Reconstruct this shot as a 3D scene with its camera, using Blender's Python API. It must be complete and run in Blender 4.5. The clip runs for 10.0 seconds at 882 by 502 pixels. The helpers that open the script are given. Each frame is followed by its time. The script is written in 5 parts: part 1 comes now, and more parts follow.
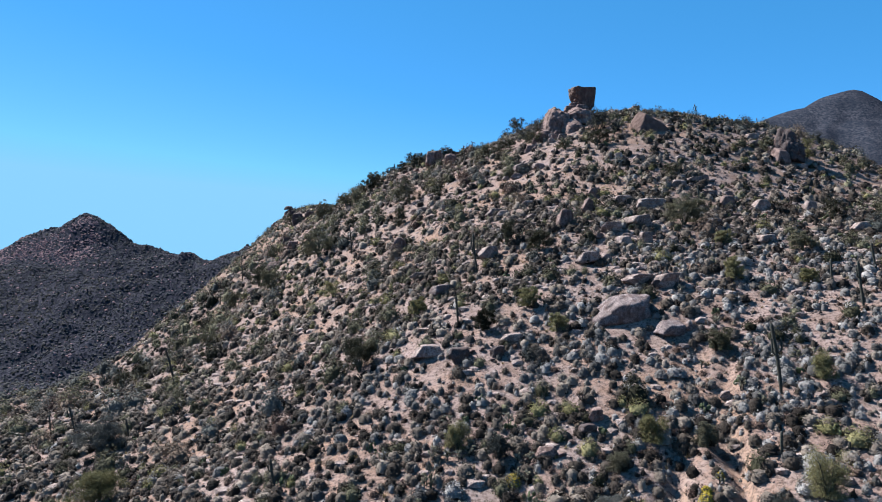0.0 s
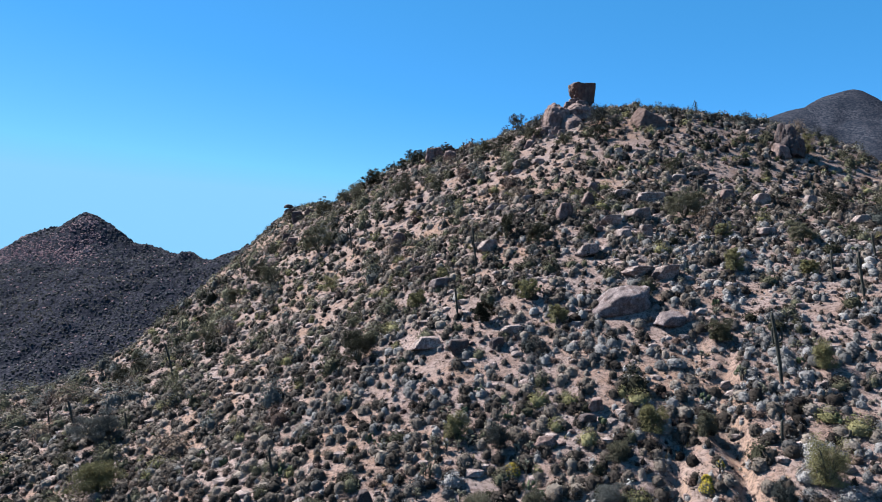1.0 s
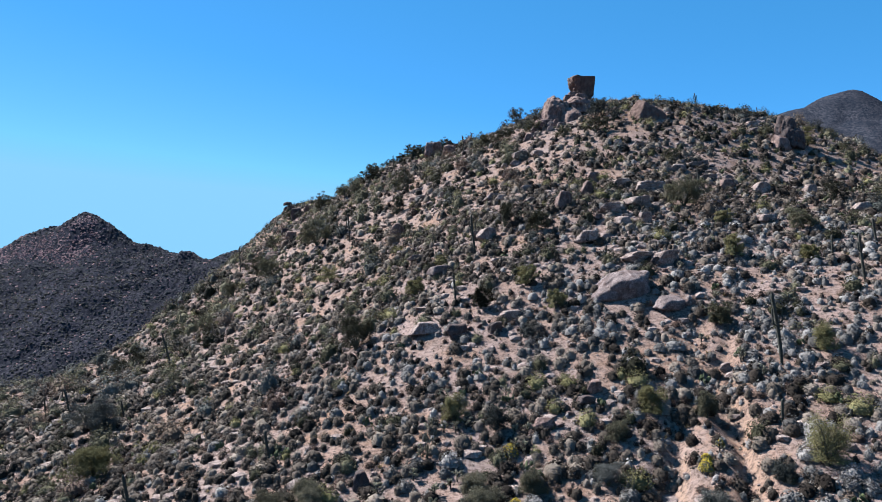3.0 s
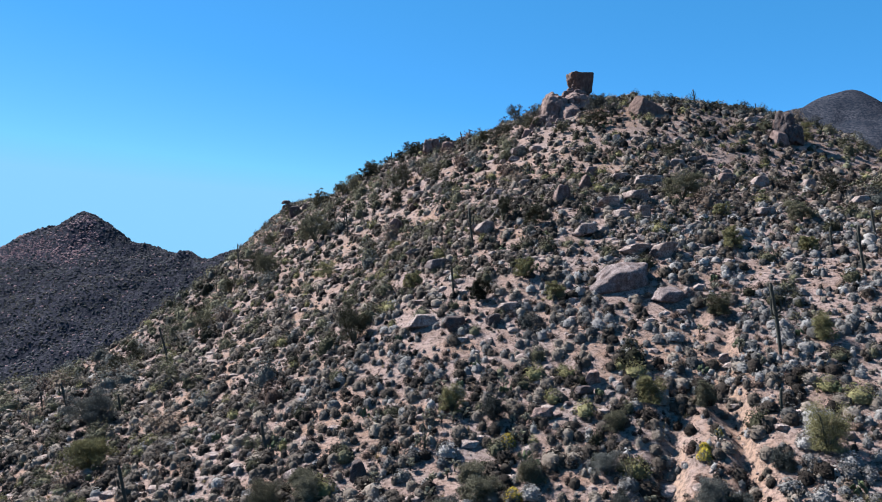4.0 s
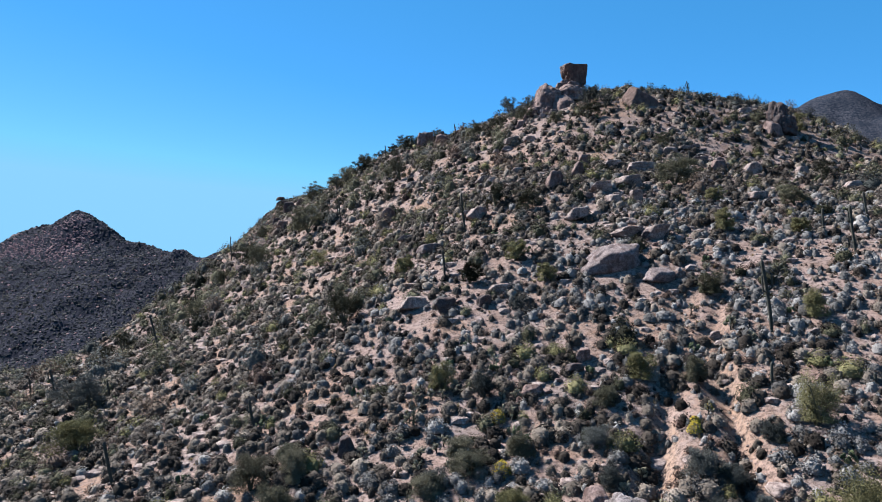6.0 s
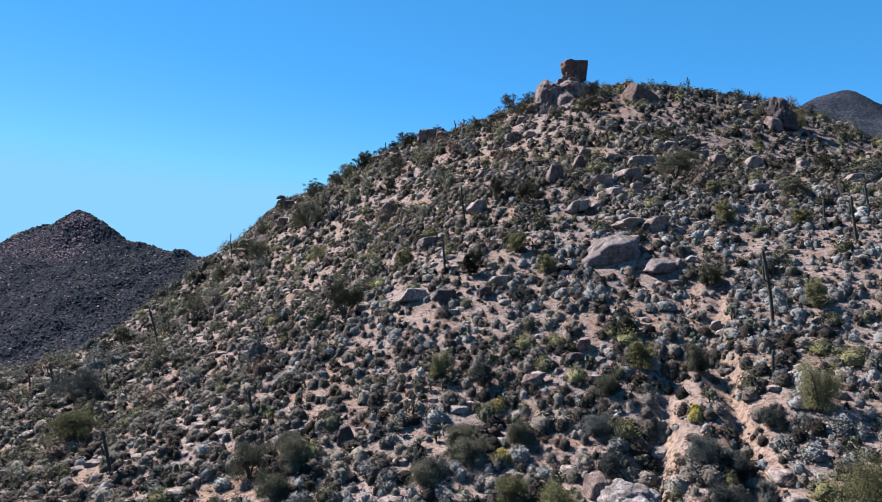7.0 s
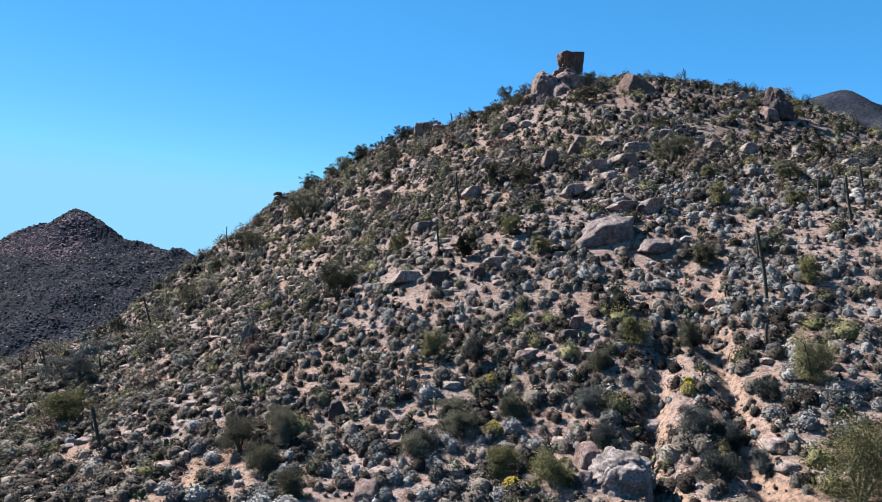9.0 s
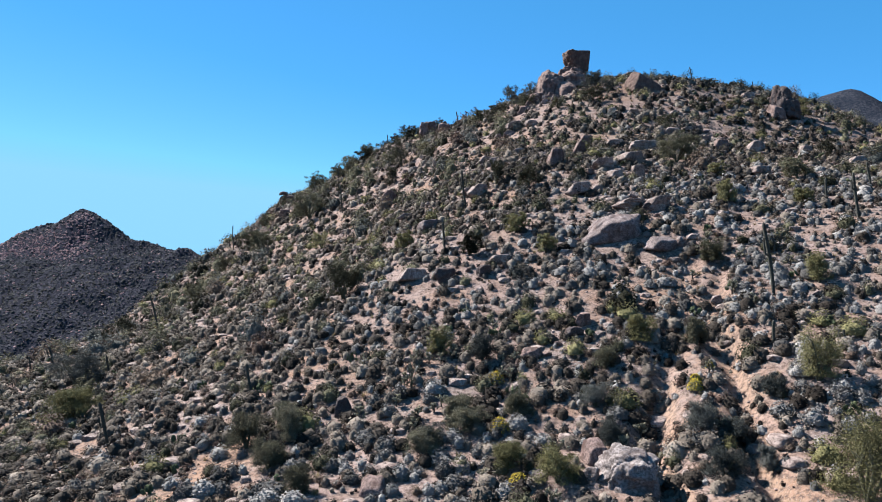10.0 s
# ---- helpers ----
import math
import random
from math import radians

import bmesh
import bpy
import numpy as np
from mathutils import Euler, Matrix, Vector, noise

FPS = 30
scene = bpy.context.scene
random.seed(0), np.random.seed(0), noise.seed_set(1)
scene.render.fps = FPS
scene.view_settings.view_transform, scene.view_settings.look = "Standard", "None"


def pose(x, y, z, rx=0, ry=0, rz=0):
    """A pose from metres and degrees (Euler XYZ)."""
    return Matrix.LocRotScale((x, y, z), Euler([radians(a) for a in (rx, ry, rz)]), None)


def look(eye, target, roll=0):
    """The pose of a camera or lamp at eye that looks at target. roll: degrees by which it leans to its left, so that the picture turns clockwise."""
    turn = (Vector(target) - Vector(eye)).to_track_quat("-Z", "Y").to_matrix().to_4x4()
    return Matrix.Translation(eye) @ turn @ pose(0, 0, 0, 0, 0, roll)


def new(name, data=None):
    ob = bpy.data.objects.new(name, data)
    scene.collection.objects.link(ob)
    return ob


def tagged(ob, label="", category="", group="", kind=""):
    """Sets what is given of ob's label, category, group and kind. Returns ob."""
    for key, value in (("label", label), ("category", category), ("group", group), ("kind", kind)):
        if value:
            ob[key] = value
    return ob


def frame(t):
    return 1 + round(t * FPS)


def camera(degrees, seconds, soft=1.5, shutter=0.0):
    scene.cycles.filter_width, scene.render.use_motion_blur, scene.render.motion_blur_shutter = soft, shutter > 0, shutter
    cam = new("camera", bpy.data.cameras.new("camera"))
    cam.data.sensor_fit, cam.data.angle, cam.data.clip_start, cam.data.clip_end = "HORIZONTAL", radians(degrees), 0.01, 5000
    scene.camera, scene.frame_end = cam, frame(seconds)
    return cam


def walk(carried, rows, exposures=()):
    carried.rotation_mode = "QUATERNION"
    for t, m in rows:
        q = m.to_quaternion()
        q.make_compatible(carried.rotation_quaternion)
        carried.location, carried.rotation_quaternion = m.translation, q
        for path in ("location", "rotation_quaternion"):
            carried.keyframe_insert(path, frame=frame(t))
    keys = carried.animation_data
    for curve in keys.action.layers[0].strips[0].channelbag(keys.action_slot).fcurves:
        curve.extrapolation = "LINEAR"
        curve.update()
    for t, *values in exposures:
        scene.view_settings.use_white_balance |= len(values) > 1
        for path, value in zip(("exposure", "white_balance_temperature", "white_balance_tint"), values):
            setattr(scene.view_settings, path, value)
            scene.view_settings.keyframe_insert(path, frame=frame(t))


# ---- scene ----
cam = camera(64, 10.0, soft=1.0)
PATH = [
    (0, pose(0.00, -0.00, 30.00, 91.99, 0, 0.00)),
    (0.5, pose(0.02, 0.10, 29.58, 91.97, 0, -0.00)),
    (1, pose(0.07, 0.24, 29.11, 91.98, 0, 0.00)),
    (1.5, pose(0.18, 0.37, 28.67, 92.00, 0, 0.03)),
    (2, pose(0.16, 0.53, 28.19, 92.01, 0, -0.00)),
    (2.5, pose(0.21, 0.66, 27.80, 92.03, 0, -0.00)),
    (4, pose(0.38, 1.06, 26.57, 92.03, 0, -0.11)),
    (4.5, pose(0.50, 1.24, 26.09, 92.04, 0, -0.16)),
    (5, pose(0.65, 1.39, 25.55, 92.05, 0, -0.26)),
    (5.5, pose(0.82, 1.47, 25.05, 92.05, 0, -0.46)),
    (7, pose(0.94, 1.81, 23.69, 92.07, 0, -0.42)),
    (7.5, pose(1.04, 1.88, 23.20, 92.06, 0, -0.34)),
    (8, pose(1.12, 2.00, 22.67, 92.05, 0, -0.34)),
    (8.5, pose(1.23, 2.12, 22.12, 92.07, 0, -0.45)),
    (9, pose(1.40, 2.18, 21.74, 92.07, 0, -0.58)),
    (9.5, pose(1.40, 2.17, 21.57, 92.05, 0, -0.53)),
    (10, pose(1.35, 2.17, 21.50, 92.08, 0, -0.14)),
]
walk(cam, PATH, exposures=[(0.0, 1.86, 6050, 10), (8.5, 1.86, 6050, 10), (9.0, 1.97, 6250, 9), (10.0, 1.97, 6250, 9)])

# ---- daylight: high sun from the left and a little behind the hill ----
SUN_WAY = Vector((-0.61, 0.46, 0.80)).normalized()
scene.world = bpy.data.worlds.new("sky")
scene.world.use_nodes = True
air = scene.world.node_tree
heaven = air.nodes.new("ShaderNodeTexSky")
heaven.sky_type, heaven.sun_disc = "NISHITA", False
heaven.sun_elevation = math.asin(SUN_WAY.z)
heaven.sun_rotation = math.atan2(SUN_WAY.x, SUN_WAY.y)
heaven.altitude, heaven.air_density, heaven.dust_density, heaven.ozone_density = 6500, 1.0, 0.0, 3.0
vivid = air.nodes.new("ShaderNodeHueSaturation")
vivid.inputs["Saturation"].default_value = 1.18
vivid.inputs["Hue"].default_value = 0.491
clear = air.nodes.new("ShaderNodeMix")
clear.data_type = "RGBA"
clear.inputs[0].default_value = 0.36
clear.inputs[7].default_value = (0.70, 1.80, 3.4, 1)
haze = air.nodes.new("ShaderNodeMix")  # the pale, even air low over the horizon
haze.data_type, haze.blend_type = "RGBA", "DARKEN"
haze.inputs[0].default_value = 1.0
haze.inputs[7].default_value = (1.60, 2.70, 3.95, 1)
air.links.new(heaven.outputs[0], clear.inputs[6])
air.links.new(clear.outputs[2], haze.inputs[6])
air.links.new(haze.outputs[2], vivid.inputs["Color"])
air.links.new(vivid.outputs[0], air.nodes["Background"].inputs[0])
air.nodes["Background"].inputs[1].default_value = 0.069
sun = new("sun", bpy.data.lights.new("sun", "SUN"))
sun.data.energy, sun.data.angle, sun.data.color = 5.0, radians(0.53), (1.0, 0.94, 0.86)
sun.matrix_world = look(SUN_WAY * 900, (0, 0, 0))


# ---- materials ----
def nodes_of(name):
    m = bpy.data.materials.new(name)
    m.use_nodes = True
    return m, m.node_tree.nodes, m.node_tree.links, m.node_tree.nodes["Principled BSDF"]


def noise_at(n, l, size, detail=4, rough_=0.6, coords=None):
    """A noise with features about size metres across."""
    t = n.new("ShaderNodeTexNoise")
    t.inputs["Scale"].default_value, t.inputs["Detail"].default_value, t.inputs["Roughness"].default_value = 1 / size, detail, rough_
    l.new(coords or n.new("ShaderNodeNewGeometry").outputs["Position"], t.inputs["Vector"])
    return t.outputs["Fac"]


def ramp(n, l, fac, *stops):
    r = n.new("ShaderNodeValToRGB")
    while len(r.color_ramp.elements) < len(stops):
        r.color_ramp.elements.new(0.5)
    for e, (p, c) in zip(r.color_ramp.elements, stops):
        e.position, e.color = p, (*c, 1) if not isinstance(c, float) else (c, c, c, 1)
    l.new(fac, r.inputs[0])
    return r.outputs[0]


def mix(n, l, fac, a, b, kind="MIX"):
    m = n.new("ShaderNodeMix")
    m.data_type, m.blend_type = "RGBA", kind
    for value, socket in ((fac, m.inputs[0]), (a, m.inputs[6]), (b, m.inputs[7])):
        if isinstance(value, (int, float)):
            socket.default_value = value
        elif isinstance(value, tuple):
            socket.default_value = (*value, 1)
        else:
            l.new(value, socket)
    return m.outputs[2]


def bump(n, l, b, fac, deep, strength=1.0, below=None):
    k = n.new("ShaderNodeBump")
    k.inputs["Distance"].default_value, k.inputs["Strength"].default_value = deep, strength
    l.new(fac, k.inputs["Height"])
    if below:
        l.new(below, k.inputs["Normal"])
    l.new(k.outputs[0], b.inputs["Normal"])
    return k.outputs[0]


def soil_material():
    m, n, l, b = nodes_of("decomposed granite soil")
    broad, patch, fine, grit = noise_at(n, l, 16, 3), noise_at(n, l, 2.6, 5), noise_at(n, l, 0.35, 5, 0.7), noise_at(n, l, 0.07, 2)
    base = ramp(n, l, patch, (0.30, (0.1220, 0.0790, 0.0610)), (0.46, (0.1660, 0.1170, 0.1020)), (0.62, (0.1970, 0.1480, 0.1380)), (0.8, (0.1760, 0.1390, 0.1350)))
    warm = ramp(n, l, broad, (0.46, 0.0), (0.62, 0.7))
    base = mix(n, l, warm, base, (0.1850, 0.1110, 0.0730))
    base = mix(n, l, ramp(n, l, noise_at(n, l, 6.0, 4, 0.7), (0.5, 0.0), (0.62, 0.7)), base, (0.1650, 0.1330, 0.1270))
    tilt = n.new("ShaderNodeSeparateXYZ")
    l.new(n.new("ShaderNodeNewGeometry").outputs["True Normal"], tilt.inputs[0])
    base = mix(n, l, ramp(n, l, tilt.outputs["Z"], (0.60, 0.7), (0.78, 0.0)), base, (0.1900, 0.1270, 0.0910))
    litter = ramp(n, l, fine, (0.40, 0.95), (0.55, 0.0))
    base = mix(n, l, litter, base, (0.0609, 0.0417, 0.0353))
    base = mix(n, l, ramp(n, l, grit, (0.56, 0.0), (0.66, 0.6)), base, (0.2525, 0.2048, 0.1820))
    l.new(base, b.inputs["Base Color"])
    b.inputs["Roughness"].default_value = 0.95
    b.inputs["Specular IOR Level"].default_value = 0.05
    first = bump(n, l, b, fine, 0.10, 0.9)
    bump(n, l, b, grit, 0.03, 0.8, first)
    return m


def far_soil_material(name, low, mid, high, size):
    m, n, l, b = nodes_of(name)
    drawn = n.new("ShaderNodeMapping")
    drawn.inputs["Scale"].default_value = (1.0, 0.3, 1.0)
    l.new(n.new("ShaderNodeNewGeometry").outputs["Position"], drawn.inputs[0])
    big, small = noise_at(n, l, size * 9, 5, 0.65, drawn.outputs[0]), noise_at(n, l, size, 5, 0.75, drawn.outputs[0])
    base = ramp(n, l, small, (0.42, low), (0.5, mid), (0.60, high))
    base = mix(n, l, ramp(n, l, big, (0.42, 0.0), (0.6, 0.55)), base, low)
    l.new(base, b.inputs["Base Color"])
    b.inputs["Roughness"].default_value = 0.95
    b.inputs["Specular IOR Level"].default_value = 0.0
    bump(n, l, b, small, size * 0.4, 0.7)
    return m


def rock_material(name, pale, mid, dark, varnish):
    m, n, l, b = nodes_of(name)
    own = n.new("ShaderNodeTexCoord").outputs["Object"]
    blot, grain, speck = noise_at(n, l, 1.3, 5, 0.6, own), noise_at(n, l, 0.16, 4, 0.7, own), noise_at(n, l, 0.035, 2, 0.5, own)
    base = ramp(n, l, blot, (0.32, dark), (0.48, mid), (0.66, pale))
    base = mix(n, l, ramp(n, l, grain, (0.40, 0.8), (0.55, 0.0)), base, dark)
    base = mix(n, l, ramp(n, l, speck, (0.58, 0.0), (0.66, 0.35)), base, (0.2826, 0.2592, 0.2439))
    streak = n.new("ShaderNodeTexNoise")
    stretch = n.new("ShaderNodeMapping")
    stretch.inputs["Scale"].default_value = (1.6, 1.6, 0.3)
    l.new(own, stretch.inputs[0]), l.new(stretch.outputs[0], streak.inputs["Vector"])
    streak.inputs["Scale"].default_value, streak.inputs["Detail"].default_value = 0.9, 5
    base = mix(n, l, ramp(n, l, streak.outputs["Fac"], (0.50, 0.0), (0.64, varnish)), base, (0.0630, 0.0387, 0.0333))
    tone = n.new("ShaderNodeObjectInfo").outputs["Random"]
    base = mix(n, l, 0.5, base, ramp(n, l, tone, (0.0, 0.72), (1.0, 1.0)), "MULTIPLY")
    l.new(base, b.inputs["Base Color"])
    b.inputs["Roughness"].default_value = 0.9
    b.inputs["Specular IOR Level"].default_value = 0.08
    first = bump(n, l, b, grain, 0.08, 0.9)
    bump(n, l, b, speck, 0.015, 0.6, first)
    return m


def leaf_material(name, dark, mid, pale, through_=0.25, stray=None):
    """Leaves that vary from plant to plant, by its own random number or the tone of its clump, and from leaf to leaf."""
    m, n, l, b = nodes_of(name)
    plant, leaf, tone = n.new("ShaderNodeObjectInfo"), n.new("ShaderNodeNewGeometry"), n.new("ShaderNodeAttribute")
    tone.attribute_name = "tone"
    add = n.new("ShaderNodeMath")
    add.operation = "ADD"
    l.new(plant.outputs["Random"], add.inputs[0]), l.new(tone.outputs["Fac"], add.inputs[1])
    whole = n.new("ShaderNodeMath")
    whole.operation = "FRACT"
    l.new(add.outputs[0], whole.inputs[0])
    base = ramp(n, l, whole.outputs[0], (0.0, dark), (0.5, mid), (1.0, pale))
    base = mix(n, l, 0.75, base, ramp(n, l, leaf.outputs["Random Per Island"], (0.0, 0.68), (1.0, 1.25)), "MULTIPLY")
    if stray:
        base = mix(n, l, ramp(n, l, leaf.outputs["Random Per Island"], (stray[1], 0.0), (stray[1] + 0.02, 1.0)), base, stray[0])
    l.new(base, b.inputs["Base Color"])
    b.inputs["Roughness"].default_value = 0.75
    b.inputs["Specular IOR Level"].default_value = 0.05
    bump(n, l, b, noise_at(n, l, 0.16, 3, 0.7), 0.12, 1.0)
    back, blend = n.new("ShaderNodeBsdfTranslucent"), n.new("ShaderNodeMixShader")
    blend.inputs[0].default_value = through_
    l.new(base, back.inputs[0]), l.new(b.outputs[0], blend.inputs[1]), l.new(back.outputs[0], blend.inputs[2])
    l.new(blend.outputs[0], n["Material Output"].inputs[0])
    return m


def skin_material(name, dark, pale, size, rough_=0.8):
    m, n, l, b = nodes_of(name)
    own = n.new("ShaderNodeTexCoord").outputs["Object"]
    blot, fine = noise_at(n, l, size, 4, 0.6, own), noise_at(n, l, size * 0.12, 3, 0.6, own)
    base = ramp(n, l, blot, (0.35, dark), (0.65, pale))
    base = mix(n, l, ramp(n, l, fine, (0.4, 0.5), (0.6, 0.0)), base, dark)
    l.new(base, b.inputs["Base Color"])
    b.inputs["Roughness"].default_value = rough_
    bump(n, l, b, fine, size * 0.1, 0.7)
    return m


SOIL = soil_material()
# The blue haze of distance is mixed into the next two colours.
SCRUB = far_soil_material("stony scrub slope with haze-blue tint", (0.0110, 0.0120, 0.0165), (0.0220, 0.0230, 0.0310), (0.0480, 0.0450, 0.0540), 3.0)
MOUNTAIN = far_soil_material("bare mountain flank with haze-blue tint", (0.0105, 0.0135, 0.0205), (0.0230, 0.0260, 0.0350), (0.0460, 0.0450, 0.0530), 7.0)
PALE_ROCK = rock_material("pale grey granite", (0.3600, 0.2950, 0.2700), (0.2300, 0.1800, 0.1650), (0.0765, 0.0576, 0.0548), 0.45)
PINK_ROCK = rock_material("pinkish weathered granite", (0.2700, 0.1900, 0.1720), (0.1750, 0.1210, 0.1090), (0.0648, 0.0452, 0.0425), 0.75)
# Brown granite, its colour lowered to stand in for shade on the fronts.
BROWN_ROCK = rock_material("brown granite darkened for shaded fronts", (0.1500, 0.0990, 0.0840), (0.1000, 0.0640, 0.0550), (0.0450, 0.0315, 0.0280), 0.7)
RED_ROCK = rock_material("dark reddish rock", (0.43, 0.265, 0.26), (0.28, 0.17, 0.172), (0.08, 0.05, 0.053), 0.3)
GREY_ROCK = rock_material("lilac-grey granite", (0.2350, 0.1950, 0.1940), (0.1550, 0.1240, 0.1230), (0.0558, 0.0443, 0.0454), 0.6)
WHITE_ROCK = rock_material("whitish pitted granite", (0.3000, 0.2610, 0.2560), (0.2050, 0.1760, 0.1730), (0.0650, 0.0520, 0.0490), 0.45)
DARK_ROCK = rock_material("dark varnished granite", (0.1017, 0.0816, 0.0784), (0.0666, 0.0523, 0.0520), (0.0351, 0.0266, 0.0274), 0.7)
BURSAGE = leaf_material("grey-green bursage leaves", (0.0140, 0.0113, 0.0098), (0.0480, 0.0390, 0.0325), (0.1850, 0.1540, 0.1300), 0.10)
BRITTLE = leaf_material("silver brittlebush leaves", (0.0380, 0.0362, 0.0356), (0.1250, 0.1190, 0.1165), (0.2250, 0.2120, 0.2060), 0.10)
JOJOBA = leaf_material("dark green desert leaves", (0.0150, 0.0148, 0.0092), (0.0510, 0.0495, 0.0310), (0.1150, 0.1090, 0.0710), 0.15)
OLIVE_LEAF = leaf_material("yellow-green palo verde twigs", (0.0850, 0.0790, 0.0380), (0.1250, 0.1150, 0.0550), (0.1600, 0.1460, 0.0760), 0.20)
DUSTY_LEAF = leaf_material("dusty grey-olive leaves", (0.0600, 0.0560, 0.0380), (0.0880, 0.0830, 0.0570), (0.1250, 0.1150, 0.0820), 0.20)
BLUE_LEAF = leaf_material("dusky blue-green leaves", (0.0230, 0.0255, 0.0245), (0.0520, 0.0560, 0.0525), (0.1050, 0.1070, 0.1000), 0.15)
# Bluish because haze over the far hill is put into the leaf colour.
FAR_SCRUB = leaf_material("dark far scrub with haze-blue tint", (0.0072, 0.0098, 0.0138), (0.0155, 0.0193, 0.0243), (0.0420, 0.0430, 0.0500), 0.0)
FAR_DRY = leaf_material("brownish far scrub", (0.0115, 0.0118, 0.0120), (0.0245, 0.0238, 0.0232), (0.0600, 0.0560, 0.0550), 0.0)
DRY = leaf_material("dry reddish-brown twigs", (0.0412, 0.0256, 0.0215), (0.0774, 0.0544, 0.0450), (0.1318, 0.1007, 0.0758), 0.15)
STRAW = leaf_material("straw-coloured dry grass", (0.1377, 0.0999, 0.0540), (0.1755, 0.1332, 0.0765), (0.1989, 0.1611, 0.1035), 0.3)
BLOOM = leaf_material("yellow daisy blooms", (0.2700, 0.2050, 0.0260), (0.3200, 0.2450, 0.0340), (0.3600, 0.2850, 0.0460), 0.3)
TWIG = skin_material("grey-brown twigs", (0.0270, 0.0189, 0.0153), (0.0576, 0.0441, 0.0351), 0.3)
BARK = skin_material("green-grey bark", (0.0351, 0.0351, 0.0189), (0.0648, 0.0612, 0.0351), 0.4)
CACTUS = skin_material("grey-green ribbed cactus skin", (0.014, 0.015, 0.010), (0.030, 0.030, 0.021), 0.6)
CHOLLA_TIP = leaf_material("pale straw cholla spines", (0.1611, 0.1458, 0.1035), (0.1908, 0.1755, 0.1296), (0.2214, 0.2070, 0.1611), 0.25)
CHOLLA_OLD = skin_material("dark old cholla joints", (0.0189, 0.0153, 0.0117), (0.0495, 0.0387, 0.0270), 0.12)
PAD = leaf_material("green prickly pear pads", (0.0387, 0.0495, 0.0270), (0.0540, 0.0648, 0.0351), (0.0720, 0.0801, 0.0459), 0.0)


LEFT_X = [-951, -841, -771, -748, -714, -680, -641, -625, -609, -601, -587, -571, -549, -533, -506, -485, -454, -434, -418, -409, -399, -374, -359, -345, -325, -302, -269]
LEFT_Z = [38.0, 50.0, 64.5, 79.0, 96.2, 107.3, 114.4, 123.7, 131.9, 134.6, 131.5, 122.6, 112.8, 95.6, 84.0, 74.5, 66.9, 62.1, 57.4, 65.7, 56.4, 50.9, 51.7, 57.0, 64.0, 74.5, 81.3]
FAR_X = [1103, 1224, 1333, 1393, 1466, 1526, 1587, 1648, 1709, 1738, 1769, 1805, 1841, 1872, 1996, 2186, 2531]
FAR_Z = [583, 651, 685, 704, 726, 745, 774, 797, 815, 824, 823, 808, 787, 774, 728, 660, 600]


# ---- lie of the land ----
SWELLS = [(x, y, 30.0) for y in (10, 48, 86, 124, 162, 200) for x in (-105, -70, -35, 0, 35, 70, 105) if abs(x) < 0.8 * y + 45]
SWELLS += [(x, y, 55.0) for y in (230, 300, 370, 440) for x in (-180, -120, -60, 0, 60, 120)]
RISE = [3.3, 3.2, 10.1, -12.1, 13.2, -0.3, -2.0, 18.0, -18.9, 23.8, -10.4, 17.6, 10.9, 12.7, 12.1,
        6.2, 4.2, 1.5, 12.9, 11.9, 2.5, 16.8, 16.1, -12.9, 20.1, -4.6, 25.4, 11.2, 17.1, -7.1,
        22.8, -8.3, 9.5, -1.6, 10.8, 11.4, -25.6, -23.0, 8.3, 41.1, 23.4, 18.2, -25.1, -14.9, 33.8,
        19.0, -8.6, 13.5, -53.1, -19.1, 87.6, -29.6, -13.6, 2.3, 68.5, 35.4, 74.6, -92.5, -23.5, -1.1]
MENDS = [(-78, 116, 16, -0.7), (-56, 116, 16, -0.6), (-78, 142, 16, -2.6), (-56, 142, 16, -0.9), (-100, 168, 16, 3.4), (-78, 168, 16, -3.8), (-56, 168, 16, -3.2), (-100, 194, 16, 3.8), (-78, 194, 16, -0.4), (-56, 194, 16, -0.9), (-12, 194, 16, -1.0), (-100, 220, 16, 0.5), (-78, 220, 16, 1.2), (-56, 220, 16, -0.5), (-34, 220, 16, -0.4), (-12, 220, 16, 1.1), (34, 152, 16, -0.4), (82, 152, 16, 0.9), (10, 176, 16, 0.7), (58, 176, 16, -0.9), (82, 176, 16, -0.8), (104, 176, 16, 1.6), (10, 200, 16, -1.2), (34, 200, 16, 2.8), (-20, 245, 25, -0.8), (-50, 262, 30, -2.7), (-60, 310, 35, -1.7), (-82, 350, 35, -1.1), (-100, 415, 30, -2.4), (-130, 435, 30, -3.7), (-88, 225, 22, 1.1)]
GULLY = [(36.5, 82.0), (32.9, 74.6), (27.8, 67.3), (24.6, 62.2), (22.7, 58.2), (22.8, 54.6), (21.6, 50.1), (20.0, 45.7), (19.0, 36.0)]
GULLY_SIDE = [(24.5, 67.8), (22.6, 63.9), (21.0, 59.5), (18.8, 56.6), (16.4, 51.0), (14.8, 47.2), (14.4, 43.0), (14.6, 36.0)]


def lattice(i, j, seed):
    n = (i.astype(np.int64) * 374761393 + j.astype(np.int64) * 668265263 + seed * 1442695041) & 0x7FFFFFFF
    n = ((n ^ (n >> 13)) * 1274126177) & 0x7FFFFFFF
    return ((n ^ (n >> 16)) & 0xFFFF) / 65535.0


